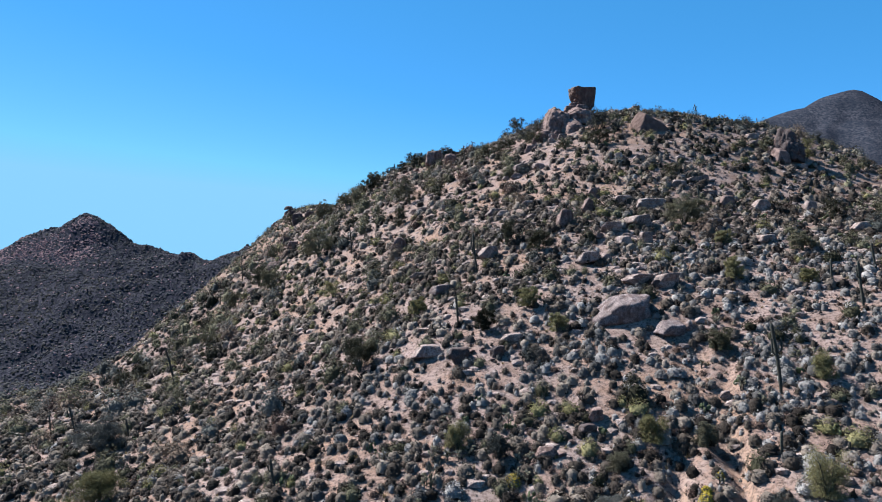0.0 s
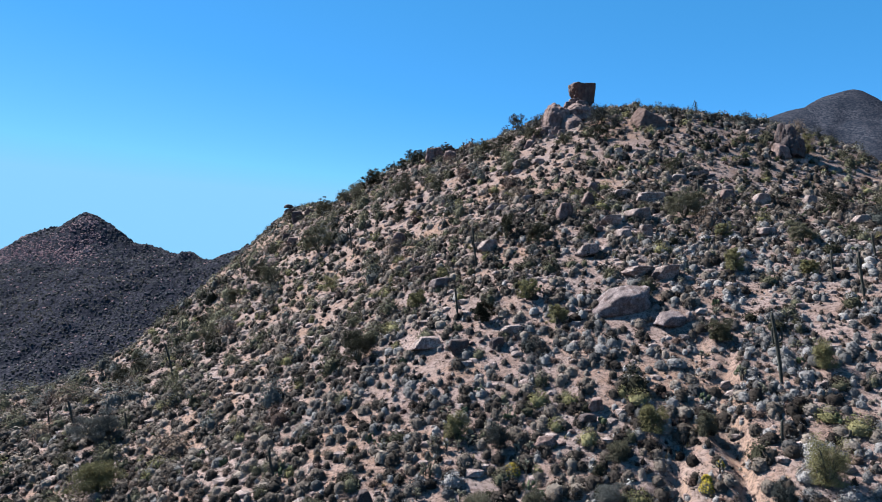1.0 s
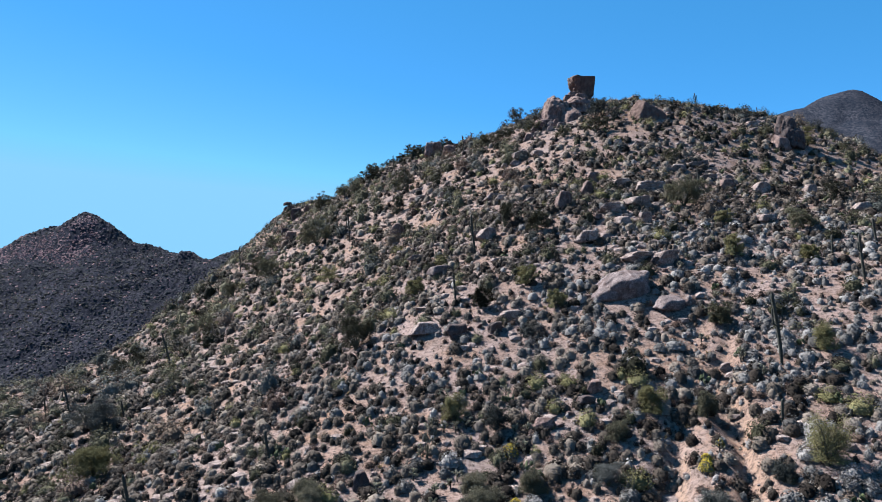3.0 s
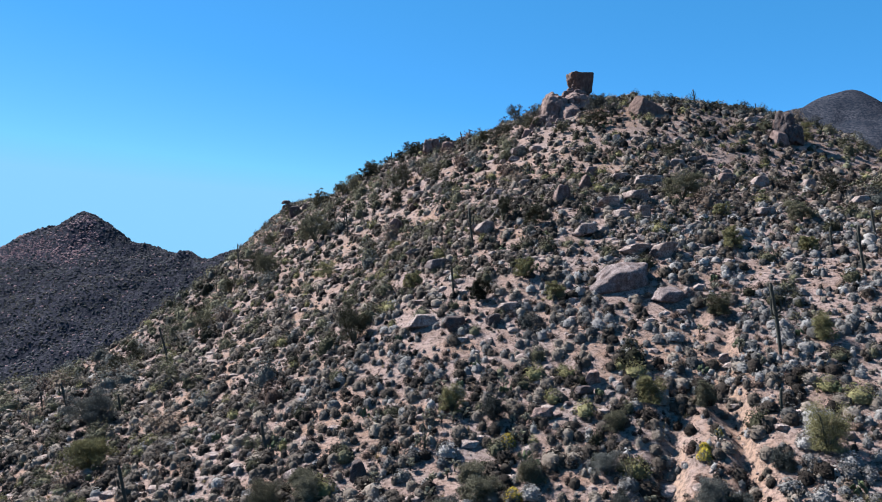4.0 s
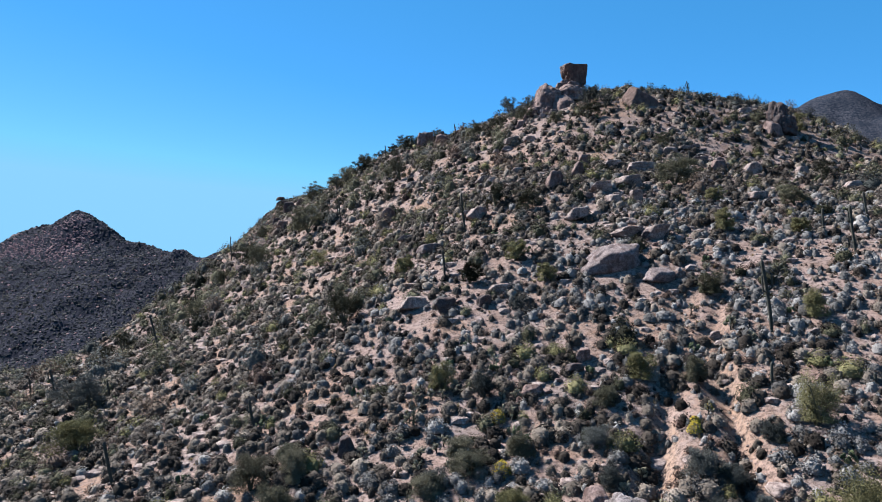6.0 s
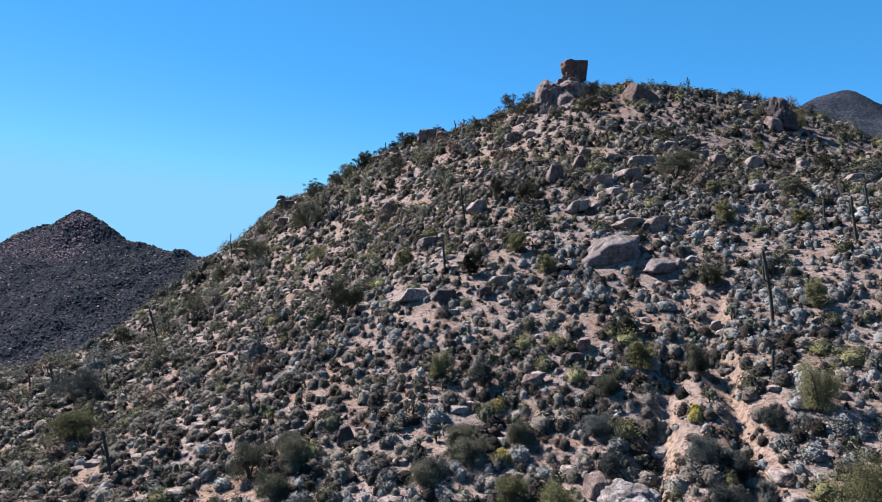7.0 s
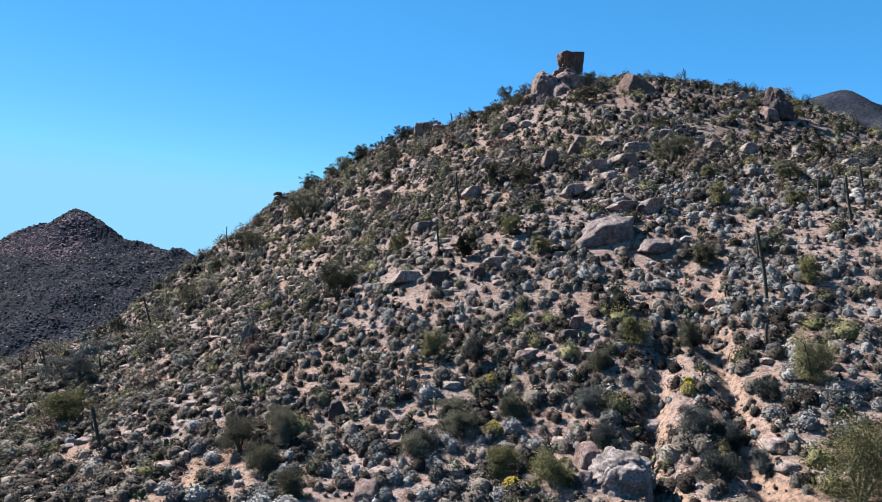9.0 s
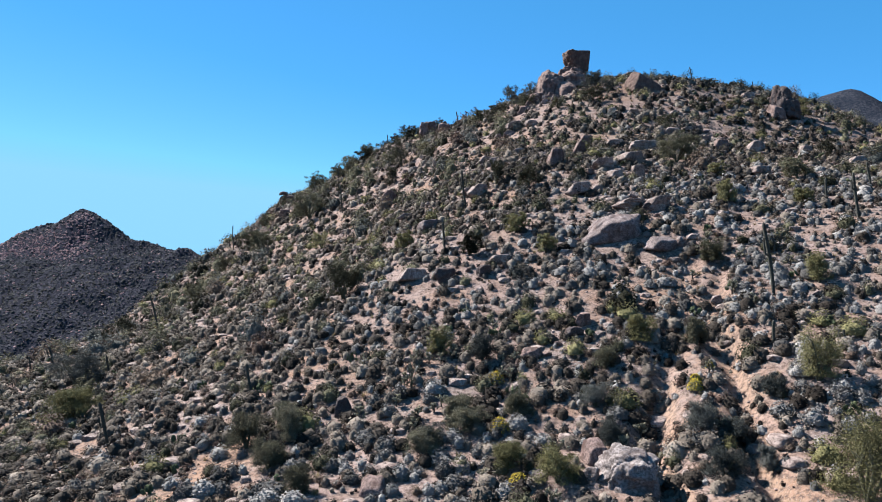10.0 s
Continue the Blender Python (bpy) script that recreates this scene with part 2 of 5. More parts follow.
def rough(x, y, size, seed=0):
    """Smooth noise of -1 to 1 with hollows about size metres apart."""
    x, y = np.asarray(x, float) / size, np.asarray(y, float) / size
    i, j = np.floor(x), np.floor(y)
    u, v = x - i, y - j
    u, v = u * u * (3 - 2 * u), v * v * (3 - 2 * v)
    a, b = lattice(i, j, seed), lattice(i + 1, j, seed)
    c, d = lattice(i, j + 1, seed), lattice(i + 1, j + 1, seed)
    return 2 * ((a + (b - a) * u) * (1 - v) + (c + (d - c) * u) * v) - 1


def step(a, b, v):
    v = np.clip((v - a) / (b - a), 0, 1)
    return v * v * (3 - 2 * v)


def away(x, y, line):
    """The distance from a broken line."""
    best = np.full(np.shape(x), 1e9)
    for (ax, ay), (bx, by) in zip(line, line[1:]):
        dx, dy = bx - ax, by - ay
        s = np.clip(((x - ax) * dx + (y - ay) * dy) / (dx * dx + dy * dy), 0, 1)
        best = np.minimum(best, np.hypot(x - ax - s * dx, y - ay - s * dy))
    return best


def height(x, y):
    x, y = np.asarray(x, float), np.asarray(y, float)
    r = np.hypot(x, y)
    z = -10 - 75 * step(230, 560, r) * step(-40, 260, -x + 0.12 * y)
    for (cx, cy, s), rise in zip(SWELLS, RISE):
        z = z + rise * np.exp(-((x - cx) ** 2 + (y - cy) ** 2) / (2 * s * s))
    for cx, cy, s, rise in MENDS:
        z = z + rise * np.exp(-((x - cx) ** 2 + (y - cy) ** 2) / (2 * s * s))
    fade = 1 - step(400, 900, r)
    z = z + fade * (0.55 * rough(x, y, 13, 1) + 0.28 * rough(x, y, 5, 2) + 0.12 * rough(x, y, 2.1, 3))
    wander = 0.7 * rough(x, y, 4, 4)
    z = z - (0.35 + 1.15 * step(70, 56, y)) * np.exp(-(((away(x, y, GULLY) + wander) / 1.15) ** 2)) - (0.7 + 0.9 * step(58, 50, y)) * np.exp(-(((away(x, y, GULLY_SIDE) + wander) / 1.15) ** 2))
    # the neighbouring hill beyond the valley
    off = y - 1180 + 0.25 * (x + 560)
    sharp = np.exp(-((off / 70) ** 2))
    crest = sharp * np.interp(x, LEFT_X, LEFT_Z) + (1 - sharp) * np.interp(x, [-900, -500, -150], [55, 88, 45]) + (1 - sharp) * 3.5 * rough(x, y, 60, 5) + 1.5 * rough(x, y, 22, 6)
    fold = 13 * rough(x + 0.4 * y, 0.35 * y, 95, 7) * step(15, 160, np.abs(off))
    left = crest - 0.46 * np.sqrt(off**2 + 900) + 14 + fold
    left = left + 4 * rough(x, y, 34, 8) + 2.0 * rough(x, y, 12, 9) + 3.0 * step(110, 20, np.abs(off)) * np.abs(rough(x, y, 16, 14))
    # the mountain a long way off
    back = np.abs(y - 3000)
    peak = np.interp(x, FAR_X, FAR_Z) + 3 * rough(x, y, 60, 11)
    far = peak - 0.52 * np.sqrt(back**2 + 1600) + 21 - step(20, 260, back) * (70 * np.abs(rough(x + 0.5 * y, 0.12 * y, 170, 12)) + 26 * np.abs(rough(x - 0.35 * y, 0.2 * y, 75, 15)) + 9 * rough(x, y, 34, 16))
    return np.maximum(z, np.maximum(np.where(x < 100, left, -99), np.where(x > 300, far, -99)))


# ---- mesh helpers ----
def mesh_of(name, verts, faces, materials, which=None, smooth=False):
    """A mesh from arrays of places and of triangles."""
    verts, faces = np.asarray(verts, np.float32), np.asarray(faces, np.int32)
    me = bpy.data.meshes.new(name)
    me.vertices.add(len(verts)), me.loops.add(faces.size), me.polygons.add(len(faces))
    me.vertices.foreach_set("co", verts.ravel())
    me.loops.foreach_set("vertex_index", faces.ravel())
    wide = faces.shape[1]
    me.polygons.foreach_set("loop_start", np.arange(0, faces.size, wide, dtype=np.int32))
    me.polygons.foreach_set("loop_total", np.full(len(faces), wide, dtype=np.int32))
    for m in materials:
        me.materials.append(m)
    if which is not None:
        me.polygons.foreach_set("material_index", np.asarray(which, np.int32))
    me.polygons.foreach_set("use_smooth", np.full(len(faces), smooth))
    me.update(calc_edges=True)
    return me


def child(name, me, parent, label=""):
    ob = new(name, me)
    ob.parent = parent
    return tagged(ob, label)


def join(*shapes):
    verts, faces, start = [], [], 0
    for v, f in shapes:
        verts.append(v), faces.append(np.asarray(f) + start)
        start += len(v)
    return np.concatenate(verts), np.concatenate(faces)


def ball(depth):
    bm = bmesh.new()
    bmesh.ops.create_icosphere(bm, subdivisions=depth, radius=1)
    v = np.array([p.co[:] for p in bm.verts])
    f = np.array([[p.index for p in t.verts] for t in bm.faces])
    bm.free()
    return v, f


BALL = {d: ball(d) for d in (1, 2, 3, 4, 5)}


OCTA = (np.array([[1, 0, 0], [-1, 0, 0], [0, 1, 0], [0, -1, 0], [0, 0, 1], [0, 0, -1.0]]), np.array([[0, 2, 4], [2, 1, 4], [1, 3, 4], [3, 0, 4], [2, 0, 5], [1, 2, 5], [3, 1, 5], [0, 3, 5]]))


def tube(line, radii, sides=6, closed=True):
    """A round bar along a line of places."""
    line, radii = np.asarray(line, float), np.asarray(radii, float)
    ahead = np.gradient(line, axis=0)
    ahead /= np.linalg.norm(ahead, axis=1)[:, None] + 1e-9
    ref = np.where(np.abs(ahead[:, :1]) < 0.9, [[1.0, 0, 0]], [[0, 1.0, 0]])
    a = np.cross(ahead, ref)
    a /= np.linalg.norm(a, axis=1)[:, None]
    b = np.cross(ahead, a)
    turn = np.linspace(0, 2 * np.pi, sides, endpoint=False)
    ring = line[:, None] + radii[:, None, None] * (np.cos(turn)[None, :, None] * a[:, None] + np.sin(turn)[None, :, None] * b[:, None])
    v = ring.reshape(-1, 3)
    i, j = np.meshgrid(np.arange(len(line) - 1), np.arange(sides), indexing="ij")
    p, q = i * sides + j, i * sides + (j + 1) % sides
    f = np.concatenate([np.stack([p, q, q + sides], -1).reshape(-1, 3), np.stack([p, q + sides, p + sides], -1).reshape(-1, 3)])
    return v, f


def leaves(rng, places, normals, size, long=1.4, loose=0.6, quad=True):
    """A leaf, or a small spray of leaves, at each place, roughly facing along its normal."""
    k = len(places)
    size = size * rng.uniform(0.65, 1.35, (k, 1))
    n = normals + rng.normal(0, loose, (k, 3))
    n /= np.linalg.norm(n, axis=1)[:, None] + 1e-9
    a = np.cross(n, rng.normal(0, 1, (k, 3)))
    a /= np.linalg.norm(a, axis=1)[:, None] + 1e-9
    b = np.cross(n, a)
    cup = n * size * 0.18
    if quad:
        v = np.stack([places - a * size * long / 2, places + b * size / 2 + cup, places + a * size * long / 2, places - b * size / 2 + cup], 1)
        f = np.arange(k)[:, None, None] * 4 + np.array([[0, 1, 2], [0, 2, 3]])
    else:
        v = np.stack([places - a * size * long / 2 - b * size / 2, places + a * size * long / 2 - b * size / 3, places + b * size * 0.7], 1)
        f = np.arange(k)[:, None, None] * 3 + np.array([[0, 1, 2]])
    return v.reshape(-1, 3), f.reshape(-1, 3)


def lumpy(rng, way, lobes=9, deep=0.3):
    """How far a crown reaches in each direction: uneven, with lobes and hollows."""
    far = np.full(len(way), 0.78)
    for _ in range(lobes):
        axis = rng.normal(0, 1, 3)
        axis[2] = abs(axis[2])
        axis /= np.linalg.norm(axis)
        far = np.maximum(far, 0.72 + (deep + 0.1 * rng.random()) * np.clip((way @ axis - 0.55) / 0.45, 0, 1) ** 0.5)
    return far


def dome(rng, count, leaf, wide=1.0, tall=0.7, quad=True, shell=(0.55, 1.0), loose=0.5, low=-0.05, lobes=9):
    """The foliage of a rounded shrub, one metre wide, standing at the origin."""
    way = rng.normal(0, 1, (count, 3))
    way[:, 2] = np.abs(way[:, 2]) + low
    way /= np.linalg.norm(way, axis=1)[:, None]
    far = lumpy(rng, way, lobes) * rng.uniform(*shell, count) ** 0.6
    place = way * far[:, None] * [wide / 2, wide / 2, tall]
    place[:, 2] = np.maximum(place[:, 2], 0.02)
    return leaves(rng, place, way, leaf, loose=loose, quad=quad)


def tuft(rng, count, leaf, wide=0.64, sides=6, tall=0.95):
    """A shrub seen from afar, one metre wide: a low lobed mass bristling with small sprays."""
    turn = np.arange(sides) * 2 * np.pi / sides + rng.uniform(0, 1)
    foot = np.stack([np.cos(turn), np.sin(turn), np.full(sides, -0.1)], -1) * rng.uniform(0.78, 1.2, (sides, 1)) * [wide / 2, wide / 2, 1]
    upper = np.stack([np.cos(turn + 0.4), np.sin(turn + 0.4), np.full(sides, 0.62)], -1) * rng.uniform(0.7, 1.1, (sides, 1)) * [wide * 0.42, wide * 0.42, wide]
    top = np.array([[rng.uniform(-0.08, 0.08), rng.uniform(-0.08, 0.08), wide * tall]])
    f = [t for k in range(sides) for t in ([k, (k + 1) % sides, sides + k], [(k + 1) % sides, sides + (k + 1) % sides, sides + k], [sides + k, sides + (k + 1) % sides, 2 * sides])]
    way = rng.normal(0, 1, (count, 3))
    way[:, 2] = np.abs(way[:, 2]) - 0.1
    way /= np.linalg.norm(way, axis=1)[:, None]
    place = way * (lumpy(rng, way, 7, 0.36) * rng.uniform(0.62, 0.98, count))[:, None] * [0.5, 0.5, tall]
    place[:, 2] = np.maximum(place[:, 2], 0.03)
    return join((np.concatenate([foot, upper, top]), np.array(f)), leaves(rng, place, way, leaf, 1.5, 0.45, False))


def hummock(rng, depth, count, leaf, wide=1.0, tall=0.95, size=0.9, lobes=10, jag=0.13):
    """A compact rounded shrub, one metre wide: a dense mass of tufts with loose leaves standing out of it."""
    d, f = BALL[depth]
    keep = (d[f].mean(1)[:, 2] > -0.25)
    seed = int(rng.integers(0, 1 << 30))
    far = lumpy(np.random.default_rng(seed), np.abs(d) * [1, 1, 1] * np.sign(d), lobes) * size * (1 + rng.uniform(-jag, jag, len(d)))
    v = d * far[:, None] * [wide / 2, wide / 2, tall]
    v[:, 2] = np.maximum(v[:, 2], -0.08)
    way = rng.normal(0, 1, (count, 3))
    way[:, 2] = np.abs(way[:, 2]) - 0.1
    way /= np.linalg.norm(way, axis=1)[:, None]
    out = lumpy(np.random.default_rng(seed), way, lobes) * rng.uniform(0.80, 1.0, count)
    place = way * out[:, None] * [wide / 2, wide / 2, tall]
    place[:, 2] = np.maximum(place[:, 2], 0.03)
    return join((v, f[keep]), leaves(rng, place, way, leaf, 1.5, 0.9, False))


def stems(rng, count, wide=1.0, tall=0.7, thick=0.012, sides=4):
    bars = []
    for _ in range(count):
        turn, out = rng.uniform(0, 2 * np.pi), rng.uniform(0.25, 0.8) * wide / 2
        tip = np.array([np.cos(turn) * out, np.sin(turn) * out, tall * rng.uniform(0.55, 0.95)])
        mid = tip * [0.45, 0.45, 0.6] + rng.normal(0, 0.03, 3)
        bars.append(tube([[0, 0, -0.05], mid, tip], [thick, thick * 0.7, thick * 0.3], sides))
    return join(*bars)


def stuff(name, shapes, rows, material, label, category, rng, smooth=True):
    """Many plants or stones in one object: rows of x, y, z, width, height, turn. shapes: some forms to choose from."""
    verts, faces, tones, start = [], [], [], 0
    pick, tone = rng.integers(0, len(shapes), len(rows)), rng.random(len(rows))
    for k, (v, f) in enumerate(shapes):
        mine = np.asarray(rows, float)[pick == k]
        if not len(mine):
            continue
        c, s = np.cos(mine[:, 5])[:, None], np.sin(mine[:, 5])[:, None]
        x = (v[None, :, 0] * c - v[None, :, 1] * s) * mine[:, 3:4] + mine[:, 0:1]
        y = (v[None, :, 0] * s + v[None, :, 1] * c) * mine[:, 3:4] + mine[:, 1:2]
        z = v[None, :, 2] * mine[:, 4:5] + mine[:, 2:3]
        verts.append(np.stack([x, y, z], -1).reshape(-1, 3))
        faces.append((np.asarray(f)[None] + (start + np.arange(len(mine)) * len(v))[:, None, None]).reshape(-1, 3))
        tones.append(np.repeat(tone[pick == k], len(v)))
        start += len(mine) * len(v)
    me = mesh_of(name, np.concatenate(verts), np.concatenate(faces), [material], smooth=smooth)
    me.attributes.new("tone", "FLOAT", "POINT").data.foreach_set("value", np.concatenate(tones).astype(np.float32))
    return tagged(new(name, me), label, category, kind="stuff")


# ---- ground: one sheet out to the horizon ----
GRID = {}


def ground_z(x, y):
    """The height of the sheet itself, in front of the origin."""
    a, d = np.degrees(np.arctan2(x, y)), np.hypot(x, y)
    i = np.clip(np.searchsorted(GRID["r"], d) - 1, 0, len(GRID["r"]) - 2)
    j = np.clip(((a + 42) / 0.28).astype(int), 0, 299)
    s, t = (d - GRID["r"][i]) / (GRID["r"][i + 1] - GRID["r"][i]), np.clip((a + 42) / 0.28 - j, 0, 1)
    z = GRID["z"]
    return (z[i, j] * (1 - t) + z[i, j + 1] * t) * (1 - s) + (z[i + 1, j] * (1 - t) + z[i + 1, j + 1] * t) * s


def build_ground():
    turn = np.concatenate([np.arange(-42, 42.01, 0.28), np.arange(46, 317, 4.0)])
    r = [0.001, 4, 8, 12, 16, 20, 24]
    while r[-1] < 4600:
        r.append(r[-1] * (1.014 if r[-1] < 460 else 1.0075 if r[-1] < 1250 else 1.03 if r[-1] < 2100 or r[-1] > 3200 else 1.011))
    r = np.array(r)
    a, d = np.meshgrid(np.radians(turn), r)
    x, y = np.sin(a) * d, np.cos(a) * d
    z = height(x, y)
    v = np.stack([x, y, z], -1).reshape(-1, 3)
    rows, cols = len(r), len(turn)
    i, j = np.meshgrid(np.arange(rows - 1), np.arange(cols), indexing="ij")
    p, q = i * cols + j, i * cols + (j + 1) % cols
    f = np.stack([p, q, q + cols, p + cols], -1).reshape(-1, 4)
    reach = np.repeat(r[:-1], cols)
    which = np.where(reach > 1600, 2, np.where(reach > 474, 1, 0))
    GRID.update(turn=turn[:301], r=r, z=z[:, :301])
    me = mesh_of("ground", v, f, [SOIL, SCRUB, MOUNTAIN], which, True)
    tagged(new("ground", me), "pinkish tan decomposed granite hillside with bare patches", "ground", kind="structure")


build_ground()


# ---- where things stand: x, y, width, height ----
SAGUAROS = [(28.9, 60.3, 6.2, -5, 2), (25.6, 53.4, 1.9, -2, 0), (4.9, 95.4, 5.4, -6, 3), (2.0, 82.3, 3.3, -6, 0), (41.5, 69.4, 4.7, -5, 1), (46.9, 76.0, 3.3, -8, 0),
    (42.0, 75.8, 2.4, -4, 0), (-13.3, 206.5, 5.2, -6, 0), (-27.3, 202.7, 3.9, -2, 0), (-18.2, 144.2, 5.9, -6, 1), (6.2, 179.6, 4.9, -6, 0), (40.1, 109.0, 2.9, -8, 0),
    (60.1, 164.4, 3.9, -8, 2), (74.9, 165.6, 2.4, -10, 0), (-52.4, 186.5, 4.4, -2, 0), (-54.9, 166.6, 2.9, 0, 0), (-40.9, 109.1, 6.1, -13, 1), (-39.7, 90.7, 2.5, -12, 0),
    (-49.4, 96.0, 3.7, -12, 1)]
SAGUAROS += [(-54.1, 98.6, 2.3, -8, 0), (-14.1, 60.9, 2.9, -10, 1), (-23.8, 56.6, 3.8, -14, 1), (30.2, 52.6, 0.9, 2, 0), (31.9, 51.4, 1.0, 2, 0), (-63.5, 175.0, 3.0, -4, 0),
    (-56.3, 180.5, 2.6, 0, 0), (-56.5, 199.4, 4.6, 3, 0)]
PALE = [(19.2, 74.4, 6.5, 2.9), (22.6, 81.3, 3.7, 1.1), (25.2, 79.2, 2.9, 1.6), (31.4, 106.8, 4.4, 1.7), (27.9, 110.0, 3.6, 1.2), (23.3, 96.5, 3.2, 1.4),
    (23.7, 92.3, 2.2, 1.2), (26.7, 91.8, 1.6, 1.4), (7.5, 76.1, 2.5, 0.8), (47.6, 105.2, 2.7, 1.7), (57.4, 109.9, 2.1, 1.6), (55.5, 93.5, 2.4, 1.2),
    (24.9, 62.3, 1.0, 0.7), (25.0, 71.4, 0.9, 1.0), (10.2, 43.6, 0.9, 0.7), (-1.5, 77.7, 4.0, 1.3), (-58.8, 127.0, 2.2, 0.8)]
PINK = [(25.3, 116.5, 2.2, 1.7), (22.1, 106.2, 2.0, 2.2),
    (17.7, 101.0, 2.5, 2.5), (43.8, 108.2, 2.2, 1.7), (-7.6, 127.3, 3.0, 2.6), (-2.2, 207.5, 5.3, 4.3), (2.8, 195.3, 4.0, 3.1), (13.5, 62.0, 1.4, 1.1),
    (8.7, 59.1, 2.0, 0.9), (-39.2, 186.4, 3.2, 2.7), (-42.1, 179.1, 4.2, 2.0), (-43.3, 164.1, 3.4, 1.8),
    (-45.4, 156.5, 2.7, 1.5)]
DARK = [(1.9, 74.9, 2.3, 1.5), (5.9, 73.9, 1.6, 1.1), (-5.8, 55.6, 1.4, 1.4), (-78.5, 370.5, 4.1, 3.5), (24.1, 79.0, 1.1, 1.0),
    (12.4, 60.8, 1.6, 0.8), (73.4, 144.5, 2.3, 2.1), (-66.9, 327.6, 5.2, 5.2), (-43.4, 198.4, 2.5, 2.2), (-59.7, 319.9, 4.6, 3.0)]
OLIVE = [(26.2, 48.5, 3.0, 3.9), (23.0, 38.2, 4.8, 5.0), (75.2, 144.0, 3.4, 2.8), (17.5, 58.2, 2.7, 2.3), (32.9, 60.7, 2.2, 2.9), (-33.6, 70.4, 6.6, 3.9), (12.4, 75.5, 2.8, 2.4),
    (9.8, 80.7, 3.1, 2.6), (78.9, 151.4, 3.8, 2.6), (-12.1, 51.9, 3.2, 2.6), (-7.0, 44.2, 2.0, 2.0), (1.4, 61.4, 2.2, 2.8), (32.8, 78.9, 3.1, 3.2),
    (36.0, 90.0, 2.8, 2.1), (-2.9, 90.1, 3.4, 2.8), (-18.6, 121.7, 4.8, 3.4), (39.7, 76.1, 2.6, 2.0), (8.2, 43.6, 3.0, 2.3), (5.6, 45.9, 2.4, 1.9),
    (-9.6, 53.2, 2.8, 2.4), (-9.7, 48.0, 2.5, 2.2)]
GREEN = [(33.5, 97.2, 6.4, 4.6), (13.2, 94.9, 4.0, 3.7), (9.2, 99.9, 3.6, 4.1), (4.7, 79.6, 3.6, 3.0), (-9.3, 80.9, 5.3, 4.6), (-9.1, 51.7, 2.5, 2.9),
    (-26.7, 154.5, 7.5, 5.6), (-7.1, 161.7, 5.6, 5.9), (-8.9, 146.4, 4.4, 3.9), (-22.8, 193.9, 6.5, 6.5), (43.3, 84.2, 4.1, 3.0), (55.1, 99.0, 3.7, 3.4),
    (-35.6, 150.0, 6.1, 5.0), (21.3, 57.0, 2.1, 2.4), (13.9, 55.8, 2.2, 2.0), (26.6, 67.4, 2.6, 2.4), (-42.6, 129.7, 4.5, 3.4), (-54.4, 128.2, 4.4, 4.2),
    (-57.1, 127.3, 3.6, 3.4), (-55.9, 166.4, 4.4, 3.4), (6.9, 52.2, 2.6, 1.8), (2.8, 52.5, 2.6, 1.8), (21.5, 161.2, 5.1, 3.3), (26.3, 148.3, 4.7, 2.4)]
GREEN += [(3.1, 50.6, 2.8, 1.9), (0.3, 48.1, 2.7, 1.8), (32.3, 146.0, 5.8, 3.5), (14.9, 167.3, 5.3, 3.2), (11.2, 171.8, 4.9, 3.3), (66.2, 143.6, 3.4, 3.0),
    (41.4, 126.0, 4.4, 2.6), (-21.4, 208.5, 6.6, 4.3), (-34.3, 207.1, 6.6, 4.9), (-43.6, 169.0, 5.9, 4.5), (-48.1, 166.2, 5.2, 3.9), (-34.6, 209.1, 5.6, 4.0),
    (-27.5, 205.4, 5.9, 3.6), (-70.2, 332.1, 7.9, 5.8), (-44.5, 188.8, 4.5, 3.0), (-45.7, 181.9, 3.7, 2.6), (-19.4, 213.9, 6.8, 4.4), (-7.7, 218.8, 6.3, 3.8),
    (-1.6, 216.7, 5.2, 3.1), (-11.9, 216.2, 5.2, 3.4)]
BLUE = [(-40.6, 84.8, 7.2, 4.6), (20.6, 189.4, 6.0, 5.4), (23.2, 167.3, 4.8, 4.8), (1.0, 219.3, 5.2, 3.8), (34.4, 155.5, 5.7, 4.5), (51.6, 156.3, 3.5, 1.7),
    (61.8, 159.0, 4.6, 1.8), (67.6, 161.7, 5.7, 2.1), (46.8, 157.8, 3.3, 2.5), (-16.3, 229.1, 4.7, 3.3), (-5.1, 217.8, 4.2, 3.8), (-64.0, 321.1, 6.1, 3.1),
    (23.1, 48.3, 1.8, 1.6), (12.2, 47.2, 2.2, 2.0), (0.8, 48.8, 2.2, 1.7), (17.8, 46.6, 2.5, 2.1), (4.8, 59.6, 2.7, 2.3), (12.2, 51.7, 2.4, 2.0),
    (19.4, 45.7, 2.1, 2.1), (17.3, 42.0, 2.5, 1.8), (20.3, 43.0, 1.5, 1.6), (35.9, 156.5, 5.5, 4.5), (37.2, 150.6, 4.3, 3.6), (20.5, 169.1, 5.4, 3.8)]
BLUE += [(50.1, 158.0, 3.8, 1.8), (55.4, 157.1, 3.5, 1.6), (71.1, 160.0, 3.8, 1.9)]
YELLOW = [(5.7, 56.7, 1.4), (19.0, 51.1, 1.1), (5.4, 50.1, 1.4), (6.0, 43.9, 1.2), (20.8, 53.1, 0.6), (19.3, 51.9, 0.8)]
